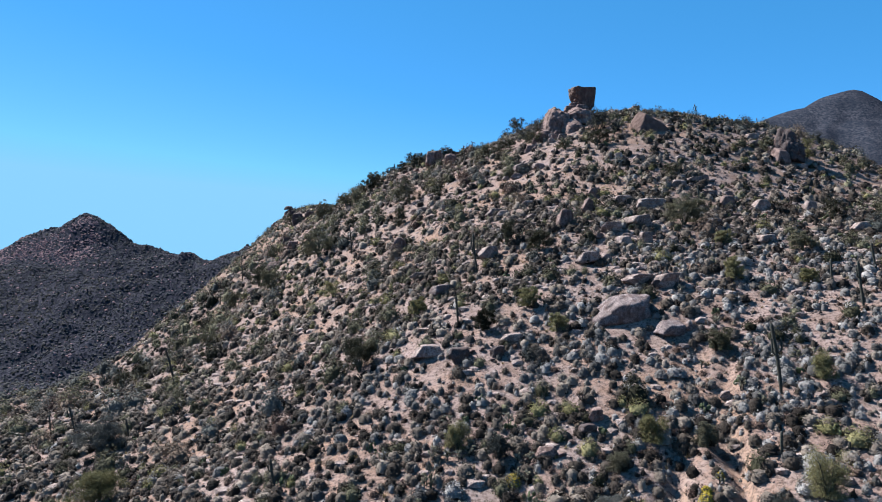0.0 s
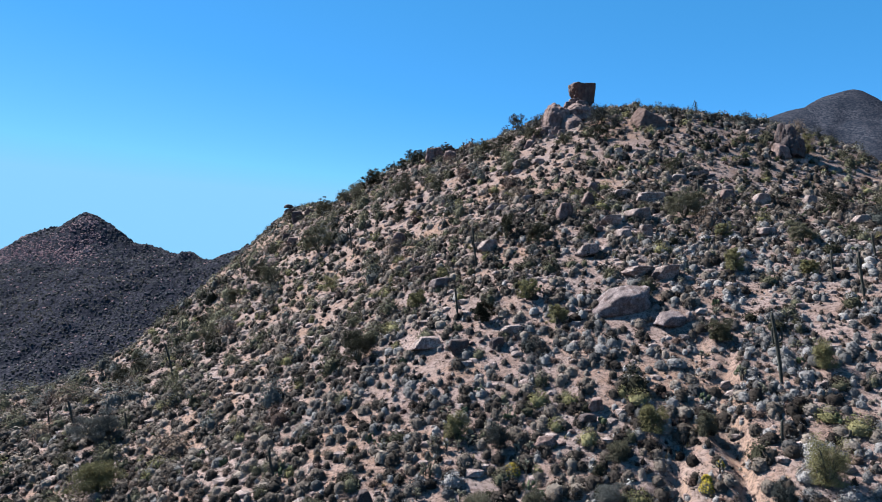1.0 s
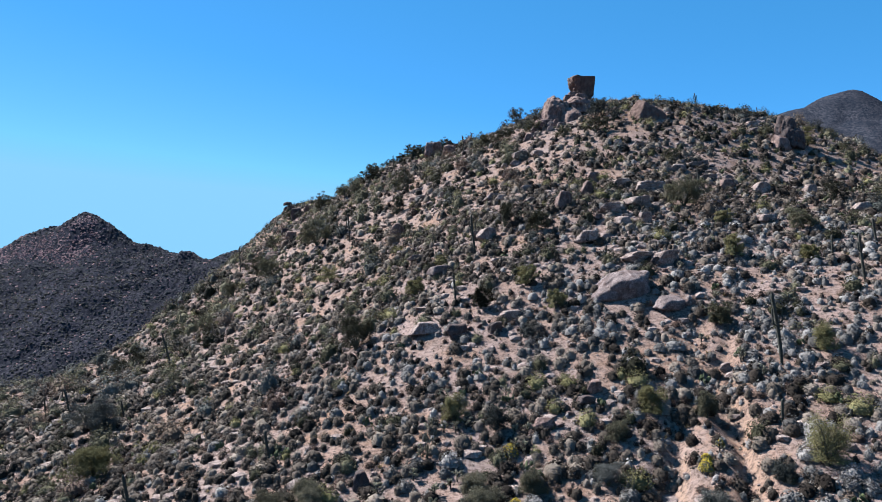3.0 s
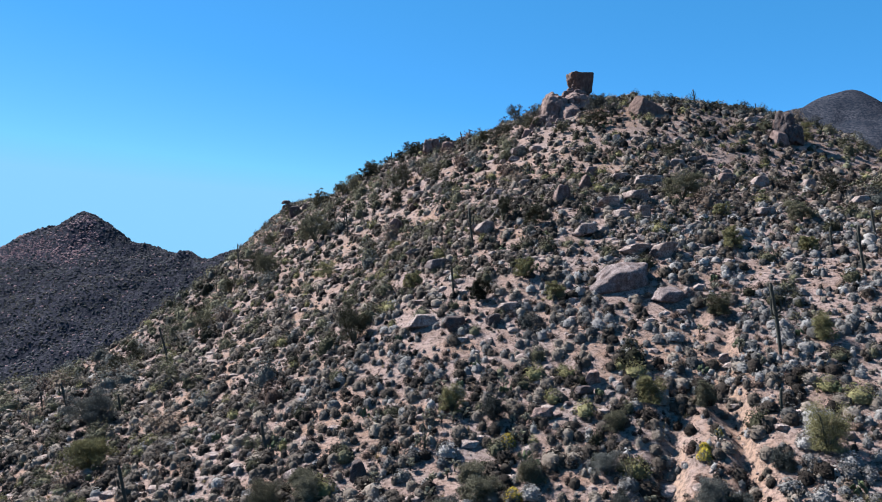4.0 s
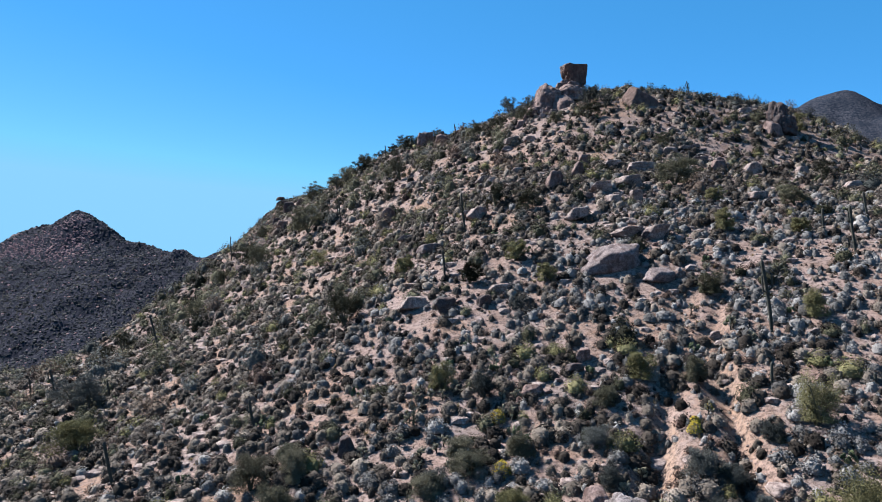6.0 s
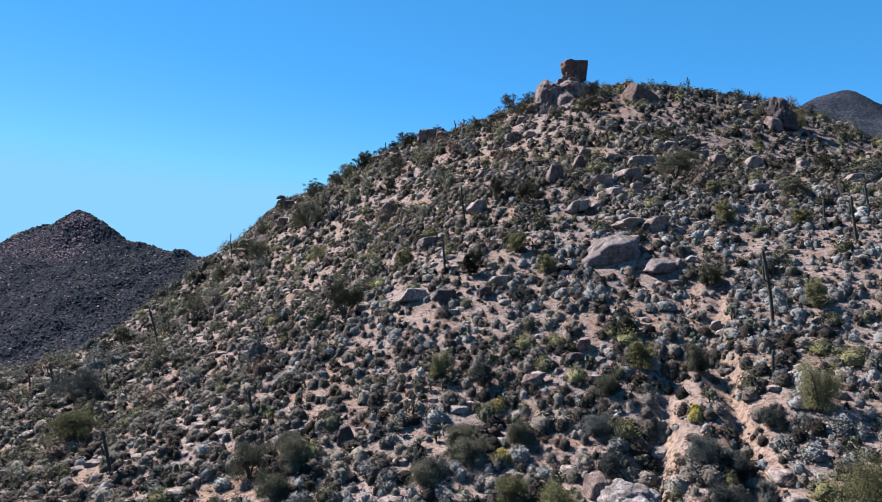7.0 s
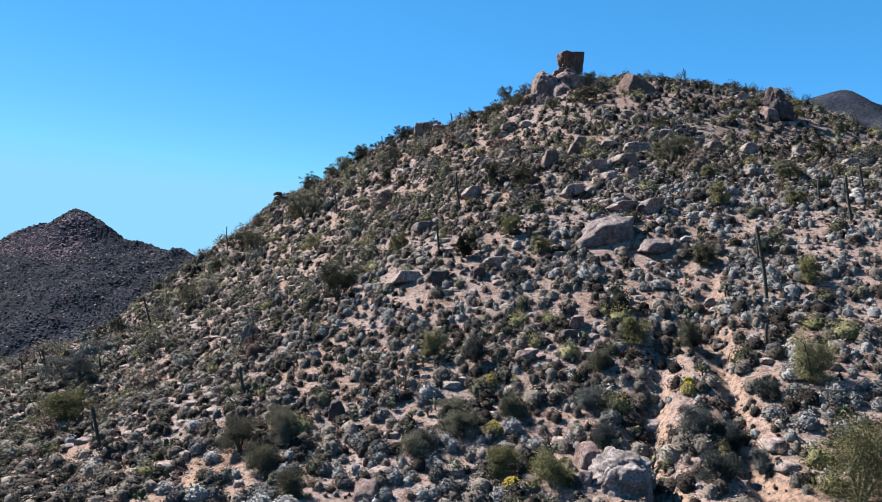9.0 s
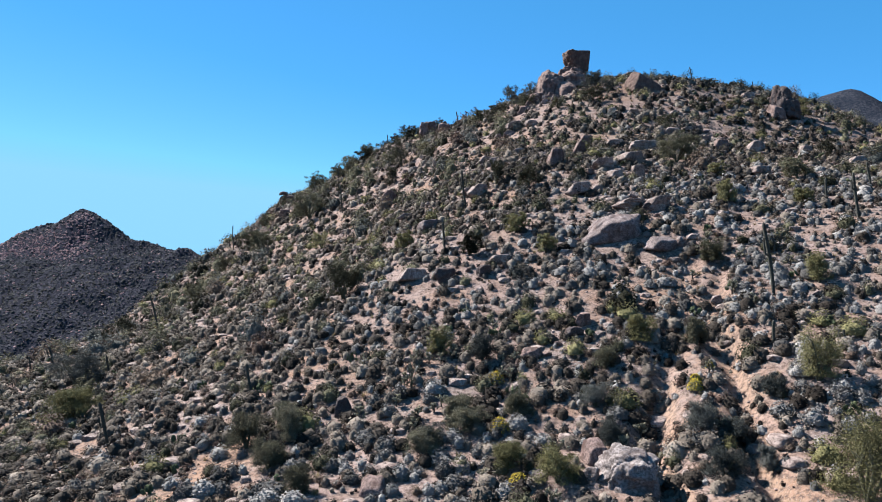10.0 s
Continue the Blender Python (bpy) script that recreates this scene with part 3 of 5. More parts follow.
BARE = [(-3, 81, 1.8), (-20, 106, 2.2), (-22, 86, 2.1), (-4, 84, 1.3), (25, 56, 1.1), (25, 51, 0.9),
    (19, 54, 1.5), (22, 55, 1.3), (-27, 59, 1.4), (-6, 54, 0.9), (29, 133, 3.2), (12, 141, 3.4),
    (33, 76, 1.1), (3, 56, 1.5), (0, 73, 1.1), (-1, 74, 1.3), (-14, 66, 1.2), (23, 47, 0.7),
    (17, 49, 0.6), (23, 51, 0.5), (-9, 60, 1.1), (18, 71, 0.8), (17, 87, 1.4), (10, 92, 1.4),
    (42, 109, 1.4), (-45, 105, 1.6), (-12, 78, 1.1), (-7, 74, 1.0), (12, 66, 1.2), (20, 44, 1.0),
    (-26, 53, 1.0), (-10, 46, 1.0)]
BARE += [(17.4, 50.4, 0.9), (16.0, 48.6, 0.9), (17.9, 52.6, 0.9), (37, 74, 0.8), (33, 55, 0.8), (28.3, 53.5, 1.0), (31.4, 56.1, 1.1), (34.5, 60.0, 1.1), (19.6, 55.2, 0.9), (-17.1, 107.2, 1.6), (-15.7, 120, 1.8), (-28.9, 107.6, 1.5), (79, 139, 2.6), (85, 136, 2.8), (90, 142, 2.6), (76, 132, 2.2)]
WANDS = [(-0.8, 57.3, 2.5), (6.8, 51.8, 3.1), (13.5, 50.2, 2.0), (-13.8, 88.4, 2.1)]
DEAD = [(22.6, 45.2, 1.2), (-0.4, 60.5, 1.8), (12.9, 64.0, 1.9), (19.2, 56.6, 1.5)]


# ---- boulders ----
def crags(p, size, seed):
    x, y, z = p.T
    return (rough(x + 0.3 * z, y, size, seed) + rough(y + 0.3 * x, z, size, seed + 5) + rough(z + 0.3 * y, x, size, seed + 9)) / 1.6


def boulder_shape(rng, depth=4, planes=9, sharp=9.0, crag=0.06, block=0.0):
    """A weathered block about two units across: faces worn round, with dents and cracks. block: how square it is."""
    d, f = BALL[depth]
    n = rng.normal(0, 1, (planes, 3))
    n /= np.linalg.norm(n, axis=1)[:, None]
    n = np.concatenate([n, [[0, 0, 1]]])
    off = rng.uniform(0.62, 1.05, len(n))
    off[-1] = rng.uniform(0.6, 0.85)
    if block:
        sides = np.array([[1, 0.1, 0.1], [-1, 0, 0.35], [0.1, -1, -0.12], [0, 1, 0.3], [-0.12, 0.1, 1]]) + rng.normal(0, 0.14, (5, 3))
        n = np.concatenate([n, sides / np.linalg.norm(sides, axis=1)[:, None]])
        off = np.concatenate([off, rng.uniform(0.6, 0.88, 5) * (1 if block < 0.9 else 0.85)])
    r = 1 / np.sum((np.maximum(d @ n.T, 0) / off) ** sharp, 1) ** (1 / sharp)
    r = np.minimum(r, 1.25)
    seed = int(rng.integers(1, 900))
    p = d * r[:, None]
    wob = crags(p, 0.5, seed) + 0.6 * crags(p, 0.21, seed + 1) + 0.35 * crags(p, 0.1, seed + 3)
    crack = np.exp(-((crags(p, 0.8, seed + 2) / 0.06) ** 2)) + 0.6 * np.exp(-((crags(p, 0.45, seed + 4) / 0.05) ** 2))
    return p * (1 + crag * wob - 0.085 * crack)[:, None], f


def boulder(rng, x, y, wide, tall, material, label, name="boulder", block=0.0, depth=4, sharp=11.0, crag=0.08, sink=0.22, z=None, turn=None, lean=0.0, planes=None):
    v, f = boulder_shape(rng, depth, planes or int(rng.integers(5, 9)), 1.7 * sharp, 0.8 * crag, block)
    lo, hi = v.min(0), v.max(0)
    v = (v - (lo + hi) / 2) / (hi - lo)
    v = v * [wide, wide * rng.uniform(0.75, 1.05), tall * (1 + sink)]
    v[:, 2] += tall * (1 - sink) / 2
    ob = new(name, mesh_of(name, v, f, [material], smooth=True))
    ground = 0.45 * float(np.min(height(x + np.array([-0.3, 0.3, 0, 0]) * wide, y + np.array([0, 0, 0, -0.35]) * wide))) + 0.55 * float(height(x, y))
    ob.matrix_world = pose(x, y, ground if z is None else z, lean, 0, rng.uniform(-8, 14) if turn is None else turn)
    return tagged(ob, label, "boulder")


rock_rng = np.random.default_rng(21)
for k, (x, y, wide, tall) in enumerate(PALE):
    if wide > 5:
        continue
    size = "broad flat-topped" if wide > 2.5 * tall else "large" if wide > 3 else "small"
    white = k in (13, 14)
    boulder(rock_rng, x, y, wide, tall, WHITE_ROCK if white else PALE_ROCK, f"{size} {'whitish pitted' if white else 'pale grey'} granite boulder half sunk in the slope", lean=-12 if wide > 5 else 0, depth=5 if wide > 3 else 4, sharp=24 if white else 11, crag=0.12 if white else 0.07, block=0.0 if white else 1.0, turn=-30 if white else None, planes=18 if white else 3)
for x, y, wide, tall in PINK:
    size = "tall" if tall > 2.6 else "low rounded"
    boulder(rock_rng, x, y, wide, tall, PINK_ROCK, f"{size} pinkish brown weathered granite boulder among shrubs", depth=5 if tall > 4 else 4, block=0.6, sharp=14, crag=0.1)
for x, y, wide, tall in DARK:
    boulder(rock_rng, x, y, wide, tall, DARK_ROCK, "dark varnished granite boulder among grey shrubs", block=0.6, crag=0.11, sink=0.35)


# broken pieces round the larger boulders
for x, y, wide, tall in PALE[:12] + PINK[:11] + DARK[:3]:
    for _ in range(int(rock_rng.integers(1, 5))):
        turn, out, size = rock_rng.uniform(0, 6.28), wide * rock_rng.uniform(0.6, 1.3), min(wide, 3.4) * rock_rng.uniform(0.14, 0.4)
        boulder(rock_rng, x + out * math.cos(turn), y + 0.7 * out * math.sin(turn), size, size * rock_rng.uniform(0.4, 0.75), PALE_ROCK if rock_rng.random() < 0.6 else PINK_ROCK,
                "broken piece of granite beside a larger boulder", depth=3, sharp=13, block=0.7)


# pale slabs and blocks breaking out of the upper slope
ledge_rng = np.random.default_rng(64)
placed = 0
while placed < 80:
    x, y = ledge_rng.uniform(-6, 74), ledge_rng.uniform(86, 152)
    if abs(x) > 0.52 * y or rough(x, y, 11, 65) < 0.12 or min(math.hypot(x - a, y - b) for a, b, *rest in PALE + PINK + DARK) < 3.5:
        continue
    wide = 1.0 + 2.6 * ledge_rng.random() ** 2.5
    boulder(ledge_rng, x, y, wide, wide * ledge_rng.uniform(0.28, 0.6), PALE_ROCK if ledge_rng.random() < 0.7 else GREY_ROCK, "pale granite slab breaking out of the upper slope", depth=4 if wide > 2 else 3, block=1.0, sharp=13, planes=3)
    placed += 1


def worn(n, off, power, dims, seed, lumps=0.05, crack=0.06, depth=5):
    """A boulder bounded by worn faces: their directions, how far out each lies, and the size of the whole."""
    d, f = BALL[depth]
    n = np.array(n, float)
    n = n / np.linalg.norm(n, axis=1)[:, None]
    p = d * (1 / np.sum(np.maximum(d @ n.T / np.array(off), 0) ** power, 1) ** (1 / power))[:, None]
    split = np.exp(-((crags(p, 0.9, seed + 4) / 0.05) ** 2)) + 0.6 * np.exp(-((crags(p, 0.5, seed + 6) / 0.04) ** 2))
    p = p * (1 + lumps * (crags(p, 0.5, seed) + 0.6 * crags(p, 0.22, seed + 1) + 0.3 * crags(p, 0.1, seed + 2)) - crack * split)[:, None]
    lo, hi = p.min(0), p.max(0)
    return (p - (lo + hi) / 2) / (hi - lo) * dims, f


def worn_boulder(place, material, label, n, off, power, dims, seed, lumps=0.05, crack=0.06, depth=5, name="boulder"):
    ob = new(name, mesh_of(name, *worn(n, off, power, dims, seed, lumps, crack, depth), [material], smooth=True))
    ob.matrix_world = place
    return tagged(ob, label, "boulder")


# the outcrop on the summit: a great cracked dome, a smooth lobe before it, and loose blocks on and round it
worn_boulder(pose(30.9, 168.6, 65.0, 0, 4, 0), PINK_ROCK, "massive cracked pinkish granite dome of the summit outcrop", [[-0.8, -0.1, 0.62], [-0.25, -0.3, 1], [0.3, -0.1, 1], [0, -1, 0.2], [-0.7, -0.8, 0.2], [0.8, -0.5, 0.2], [1, 0, 0.3], [0, 1, 0.2], [0, 0, -1], [-1, 0, -0.1]],
             [0.86, 0.8, 0.84, 0.8, 0.84, 0.86, 0.9, 0.9, 0.8, 0.95], 13, (13.0, 9.0, 9.6), 210, 0.10, 0.11)
worn_boulder(pose(30.9, 161.6, 63.1, 0, -4, 8), PINK_ROCK, "smooth rounded pinkish granite lobe of the summit outcrop", [[-1, -0.1, 0.2], [0, -0.6, 1], [1, -0.2, 0.5], [0, -1, 0.05], [-0.6, -0.5, 0.8], [0, 1, 0.3], [0, 0, -1]],
             [0.9, 0.86, 0.92, 0.88, 0.9, 0.9, 0.9], 7, (7.4, 5.4, 6.8), 231, 0.05, 0.04)
ROUND = [[-1, -0.1, 0.25], [-0.5, -0.4, 1], [0.4, -0.2, 1], [1, -0.2, 0.1], [0, -1, 0.05], [-0.7, -0.8, 0.2], [0, 1, 0.2], [0, 0, -1]]
worn_boulder(pose(27.1, 164.8, 65.2, 0, 12, 6), PINK_ROCK, "great rounded pinkish granite block of the summit outcrop", ROUND, [0.86, 0.92, 0.86, 0.84, 0.84, 0.86, 0.9, 0.9], 8, (7.6, 6.8, 8.6), 216, 0.13, 0.12)
worn_boulder(pose(32.6, 165.6, 67.6, 0, 3, -5), PINK_ROCK, "broad cracked pinkish granite slab of the summit outcrop", ROUND, [0.86, 0.8, 0.8, 0.86, 0.84, 0.86, 0.9, 0.9], 11, (8.6, 6.0, 5.0), 223, 0.13, 0.13)
worn_boulder(pose(24.4, 162.2, 62.4, 0, 8, 12), PINK_ROCK, "low pitted pinkish granite shelf under the summit outcrop", ROUND, [0.86, 0.8, 0.8, 0.86, 0.84, 0.86, 0.9, 0.9], 12, (5.2, 3.6, 2.6), 227, 0.14, 0.14, 4)
summit_rng = np.random.default_rng(52)
for x, y, z, wide, tall in ((31.0, 168.6, 69.3, 3.0, 1.5), (33.4, 168.2, 68.9, 4.4, 2.0), (30.2, 167.8, 69.0, 1.8, 1.2), (35.2, 168.8, 68.6, 2.6, 2.2), (28.0, 168.8, 69.2, 2.2, 1.0), (32.2, 169.6, 70.3, 2.4, 1.5),
                            (23.2, 163.4, 62.2, 2.8, 1.6), (24.6, 162.2, 61.9, 2.2, 1.7), (23.4, 161.4, 61.2, 1.6, 0.9), (26.4, 160.4, 61.4, 1.9, 1.7), (25.2, 164.6, 63.4, 2.6, 2.6), (34.4, 160.6, 61.8, 3.2, 2.6),
                            (36.6, 162.6, 62.4, 3.4, 3.6), (39.2, 162.0, 63.4, 2.4, 2.6), (38.4, 164.6, 64.2, 3.4, 3.2), (27.6, 158.6, 60.8, 1.8, 1.2)):
    boulder(summit_rng, x, y, wide, tall, PINK_ROCK if summit_rng.random() < 0.8 else BROWN_ROCK, "cracked pinkish granite block in the summit outcrop", z=z, sink=0.15, depth=4, sharp=12, block=0.6, crag=0.1)
worn_boulder(pose(45.2, 152.6, 62.6, 0, 0, 12), BROWN_ROCK, "pointed brown granite boulder with a long dark flank", [[-0.9, -0.25, 0.5], [0.5, -0.2, 0.9], [0, -1, 0.3], [0.2, -0.8, 0.6], [0, 1, 0.4], [1, 0, 0.2], [0, 0, -1], [-1, 0, 0]],
             [0.6, 0.62, 0.75, 0.8, 0.8, 0.95, 0.7, 0.72], 14, (7.6, 5.6, 6.2), 250, 0.06, 0.06)
# These two take the dark rock's colour to imitate shade on their fronts.
worn_boulder(pose(70.2, 143.0, 57.0, 0, 14, 34), DARK_ROCK, "tall leaning granite boulder coloured dark for its shaded front", ROUND, [0.7, 0.9, 0.78, 0.84, 0.84, 0.8, 0.9, 0.9], 8, (4.2, 4.0, 6.4), 262, 0.16, 0.13)
worn_boulder(pose(71.3, 142.0, 54.9, 0, 10, 30), DARK_ROCK, "broad granite boulder, coloured dark for shade, at the foot of a taller one", ROUND, [0.8, 0.8, 0.78, 0.84, 0.84, 0.8, 0.9, 0.9], 10, (5.0, 4.0, 5.0), 266, 0.15, 0.12)
worn_boulder(pose(67.9, 140.8, 54.0, 0, 0, 20), PINK_ROCK, "low pinkish granite boulder leaning on a taller one", [[-1, 0, 0.3], [0, -0.4, 1], [1, 0, 0.3], [0, -1, 0.1], [0, 1, 0.2], [0, 0, -1]], [0.8, 0.7, 0.9, 0.8, 0.9, 0.8], 9, (3.4, 3.0, 3.6), 270, 0.07, 0.05, 4)
# the whitish craggy boulder at the foot of the slope, with a rounded pink one behind it
worn_boulder(pose(12.15, 43.4, 10.4, 0, 0, -6), WHITE_ROCK, "whitish pitted granite boulder with craggy top and dark hollow", [[-0.3, -0.5, 0.8], [0.35, -0.25, 0.9], [-0.9, -0.2, 0.4], [1, -0.25, 0.05], [0, -1, 0.05], [0.1, 1, 0.5], [0, 0, -1], [-0.5, -0.85, 0.1]],
             [0.66, 0.74, 0.85, 0.82, 0.8, 0.85, 0.8, 0.84], 17, (3.9, 3.5, 2.8), 284, 0.21, 0.20)
worn_boulder(pose(10.85, 45.5, 10.85, 0, 0, 12), PINK_ROCK, "rounded pinkish granite boulder beside a whitish one", [[-1, -0.1, 0.2], [0, -0.4, 1], [1, -0.1, 0.3], [0, -1, 0.1], [-0.6, -0.4, 0.8], [0, 1, 0.2], [0, 0, -1]], [0.88, 0.8, 0.9, 0.85, 0.9, 0.9, 0.9], 9, (1.7, 1.5, 1.6), 290, 0.05, 0.03, 4)
worn_boulder(pose(-2.5, 44.2, 8.9, 0, 0, -10), PINK_ROCK, "low rounded pinkish granite boulder on bare soil", [[-1, -0.1, 0.3], [0, -0.4, 1], [1, -0.1, 0.4], [0, -1, 0.1], [0, 1, 0.2], [0, 0, -1]], [0.9, 0.7, 0.9, 0.85, 0.9, 0.8], 8, (2.1, 1.7, 1.7), 297, 0.05, 0.04, 4)


worn_boulder(pose(-82.6, 391.5, 64.4, 0, 3, 10), DARK_ROCK, "dark stacked granite block on the brow of the hill", ROUND, [0.8, 0.7, 0.75, 0.84, 0.84, 0.8, 0.9, 0.9], 14, (10.0, 5.0, 5.6), 311, 0.14, 0.14, 4)
worn_boulder(pose(-85.0, 391.8, 67.7, 0, -3, 0), DARK_ROCK, "flat dark granite cap resting on a block", ROUND, [0.8, 0.7, 0.75, 0.84, 0.84, 0.8, 0.9, 0.9], 14, (5.0, 4.6, 2.2), 314, 0.12, 0.1, 4)
pile_rng = np.random.default_rng(33)
for _ in range(16):
    x, y, size = pile_rng.uniform(19.5, 27.0), pile_rng.uniform(157, 164), pile_rng.uniform(0.6, 1.9)
    boulder(pile_rng, x, y, size, size * pile_rng.uniform(0.45, 0.8), PALE_ROCK if pile_rng.random() < 0.5 else PINK_ROCK, "fallen granite block below the summit outcrop", depth=3, block=0.8, sharp=13)


def great_boulder():
    """The long boulder on the middle slope: a smooth sloping top and a dark upright front."""
    x, y, wide, tall = PALE[0]
    n = [[-0.12, -0.42, 1], [-0.75, -0.1, 0.7], [0.1, -1, -0.30], [1, -0.15, 0.05], [0, 1, 0.2], [-0.4, -0.9, -0.1], [0.6, -0.8, -0.15], [0, 0, -1], [0.1, 0.2, 1]]
    p, f = worn(n, [0.62, 0.82, 0.80, 0.86, 0.8, 0.90, 0.88, 0.6, 0.66], 11, (wide * 1.06, wide * 0.75, tall * 1.1), 41, 0.07, 0.08)
    ob = new("boulder", mesh_of("boulder", p, f, [GREY_ROCK], smooth=True))
    ob.matrix_world = pose(x, y + 1.0, float(height(x, y)) + 0.36 * tall, 0, -5, 6)
    tagged(ob, "long pale grey granite boulder with a sloping top and dark front", "boulder")


great_boulder()
worn_boulder(pose(23.2, 71.2, float(height(23.2, 71.2)) + 0.55, 0, 6, 14), GREY_ROCK, "flat-topped lilac-grey granite boulder with a dark front", [[-0.1, -0.4, 1], [-1, -0.1, 0.3], [0.2, -1, -0.25], [1, -0.2, 0.1], [0, 1, 0.2], [0, 0, -1]], [0.62, 0.85, 0.8, 0.9, 0.8, 0.7], 12, (3.2, 2.3, 1.7), 303, 0.07, 0.07, 4)


def balanced_block():
    """The great block on the summit: a flat broad top, an upright side, narrow below, and one ragged side."""
    n = [[1, 0, -0.06], [-1, 0, -0.25], [0.1, -1, -0.1], [0, 1, 0], [-0.03, 0, 1], [0, 0, -1], [-0.75, -0.2, -0.75], [0.45, 0, -0.9], [-0.5, -0.8, -0.3]]
    p, f = worn(n, [0.95, 0.92, 0.85, 0.9, 0.74, 0.80, 0.9, 1.12, 0.95], 22, (2.0, 2.0, 2.0), 31, 0.02, 0.03)
    ragged = step(-0.25, -0.75, p[:, 0])
    wob = crags(p, 0.5, 31) + 0.7 * crags(p, 0.22, 32) + 0.3 * crags(p, 0.1, 33)
    p = p * (1 + 0.17 * ragged * wob)[:, None] * [2.95, 2.6, 2.5]
    ob = new("balanced_rock", mesh_of("balanced_rock", p, f, [BROWN_ROCK], smooth=True))
    ob.matrix_world = pose(34.3, 170.5, 73.0, 0, 1, 4)
    tagged(ob, "huge square brown granite block balanced on the summit outcrop", "boulder")


balanced_block()


# ---- cacti and trees ----
def column(rng, line, wide, ribs=13):
    """A ribbed, round-topped cactus column along a line of places."""
    line = np.asarray(line, float)
    s = np.linspace(0, 1, len(line))
    radii = wide / 2 * np.where(s < 0.12, 0.8 + 0.2 * s / 0.12, 1.0) * np.sqrt(np.clip(1 - np.clip((s - 0.9) / 0.1, 0, 1) ** 2.4, 0.004, 1))
    v, f = tube(line, radii * rng.uniform(0.97, 1.03, len(line)), ribs * 2)
    k = np.arange(len(v)) % (ribs * 2)
    middle = np.repeat(line, ribs * 2, 0)
    return middle + (v - middle) * np.where(k % 2 == 0, 1.0, 0.84)[:, None], f


def saguaro(rng, x, y, tall, lean, arms, label):
    root = new("saguaro")
    root.matrix_world = pose(x, y, float(height(x, y)) - 0.15, 0, lean, 0)
    wide = 0.17 + 0.021 * tall
    s = np.linspace(0, 1, 26) ** 0.85
    line = np.stack([0.03 * tall * np.sin(s * 2.5 + rng.uniform(0, 6)) * s, 0.02 * tall * np.sin(s * 2 + rng.uniform(0, 6)) * s, s * tall], -1)
    child("trunk", mesh_of("trunk", *column(rng, line, wide), [CACTUS], smooth=True), root)
    for k in range(arms):
        turn = (180 if k % 2 == 0 else 0) + rng.uniform(-35, 35)
        start, up, out = tall * rng.uniform(0.46, 0.66), tall * rng.uniform(0.13, 0.24), wide * rng.uniform(1.0, 1.3) + 0.06
        a = np.linspace(0, np.pi / 2, 8)
        bend = np.stack([out * np.sin(a), 0 * a, out * 0.8 * (1 - np.cos(a))], -1)
        rise = np.stack([np.full(14, out), np.zeros(14), out * 0.8 + np.linspace(0.04, 1, 14) * up], -1)
        arm = np.concatenate([bend, rise])
        c, t = np.cos(radians(turn)), np.sin(radians(turn))
        arm = np.stack([arm[:, 0] * c, arm[:, 0] * t, arm[:, 2] + start], -1)
        child("arm", mesh_of("arm", *column(rng, arm, wide * 0.55, 11), [CACTUS], smooth=True), root)
    return tagged(root, label, "cactus", "saguaros on the hillside")


sag_rng = np.random.default_rng(8)
for x, y, tall, lean, arms in SAGUAROS:
    form = {0: "single armless column", 1: "one short arm", 2: "two upturned arms", 3: "several upturned arms"}[arms]
    saguaro(sag_rng, x, y, tall, lean, arms, f"{'tall' if tall > 4 else 'short'} grey-green saguaro cactus with {form}" if arms else f"{'tall' if tall > 4 else 'short'} grey-green saguaro cactus, a {form}")


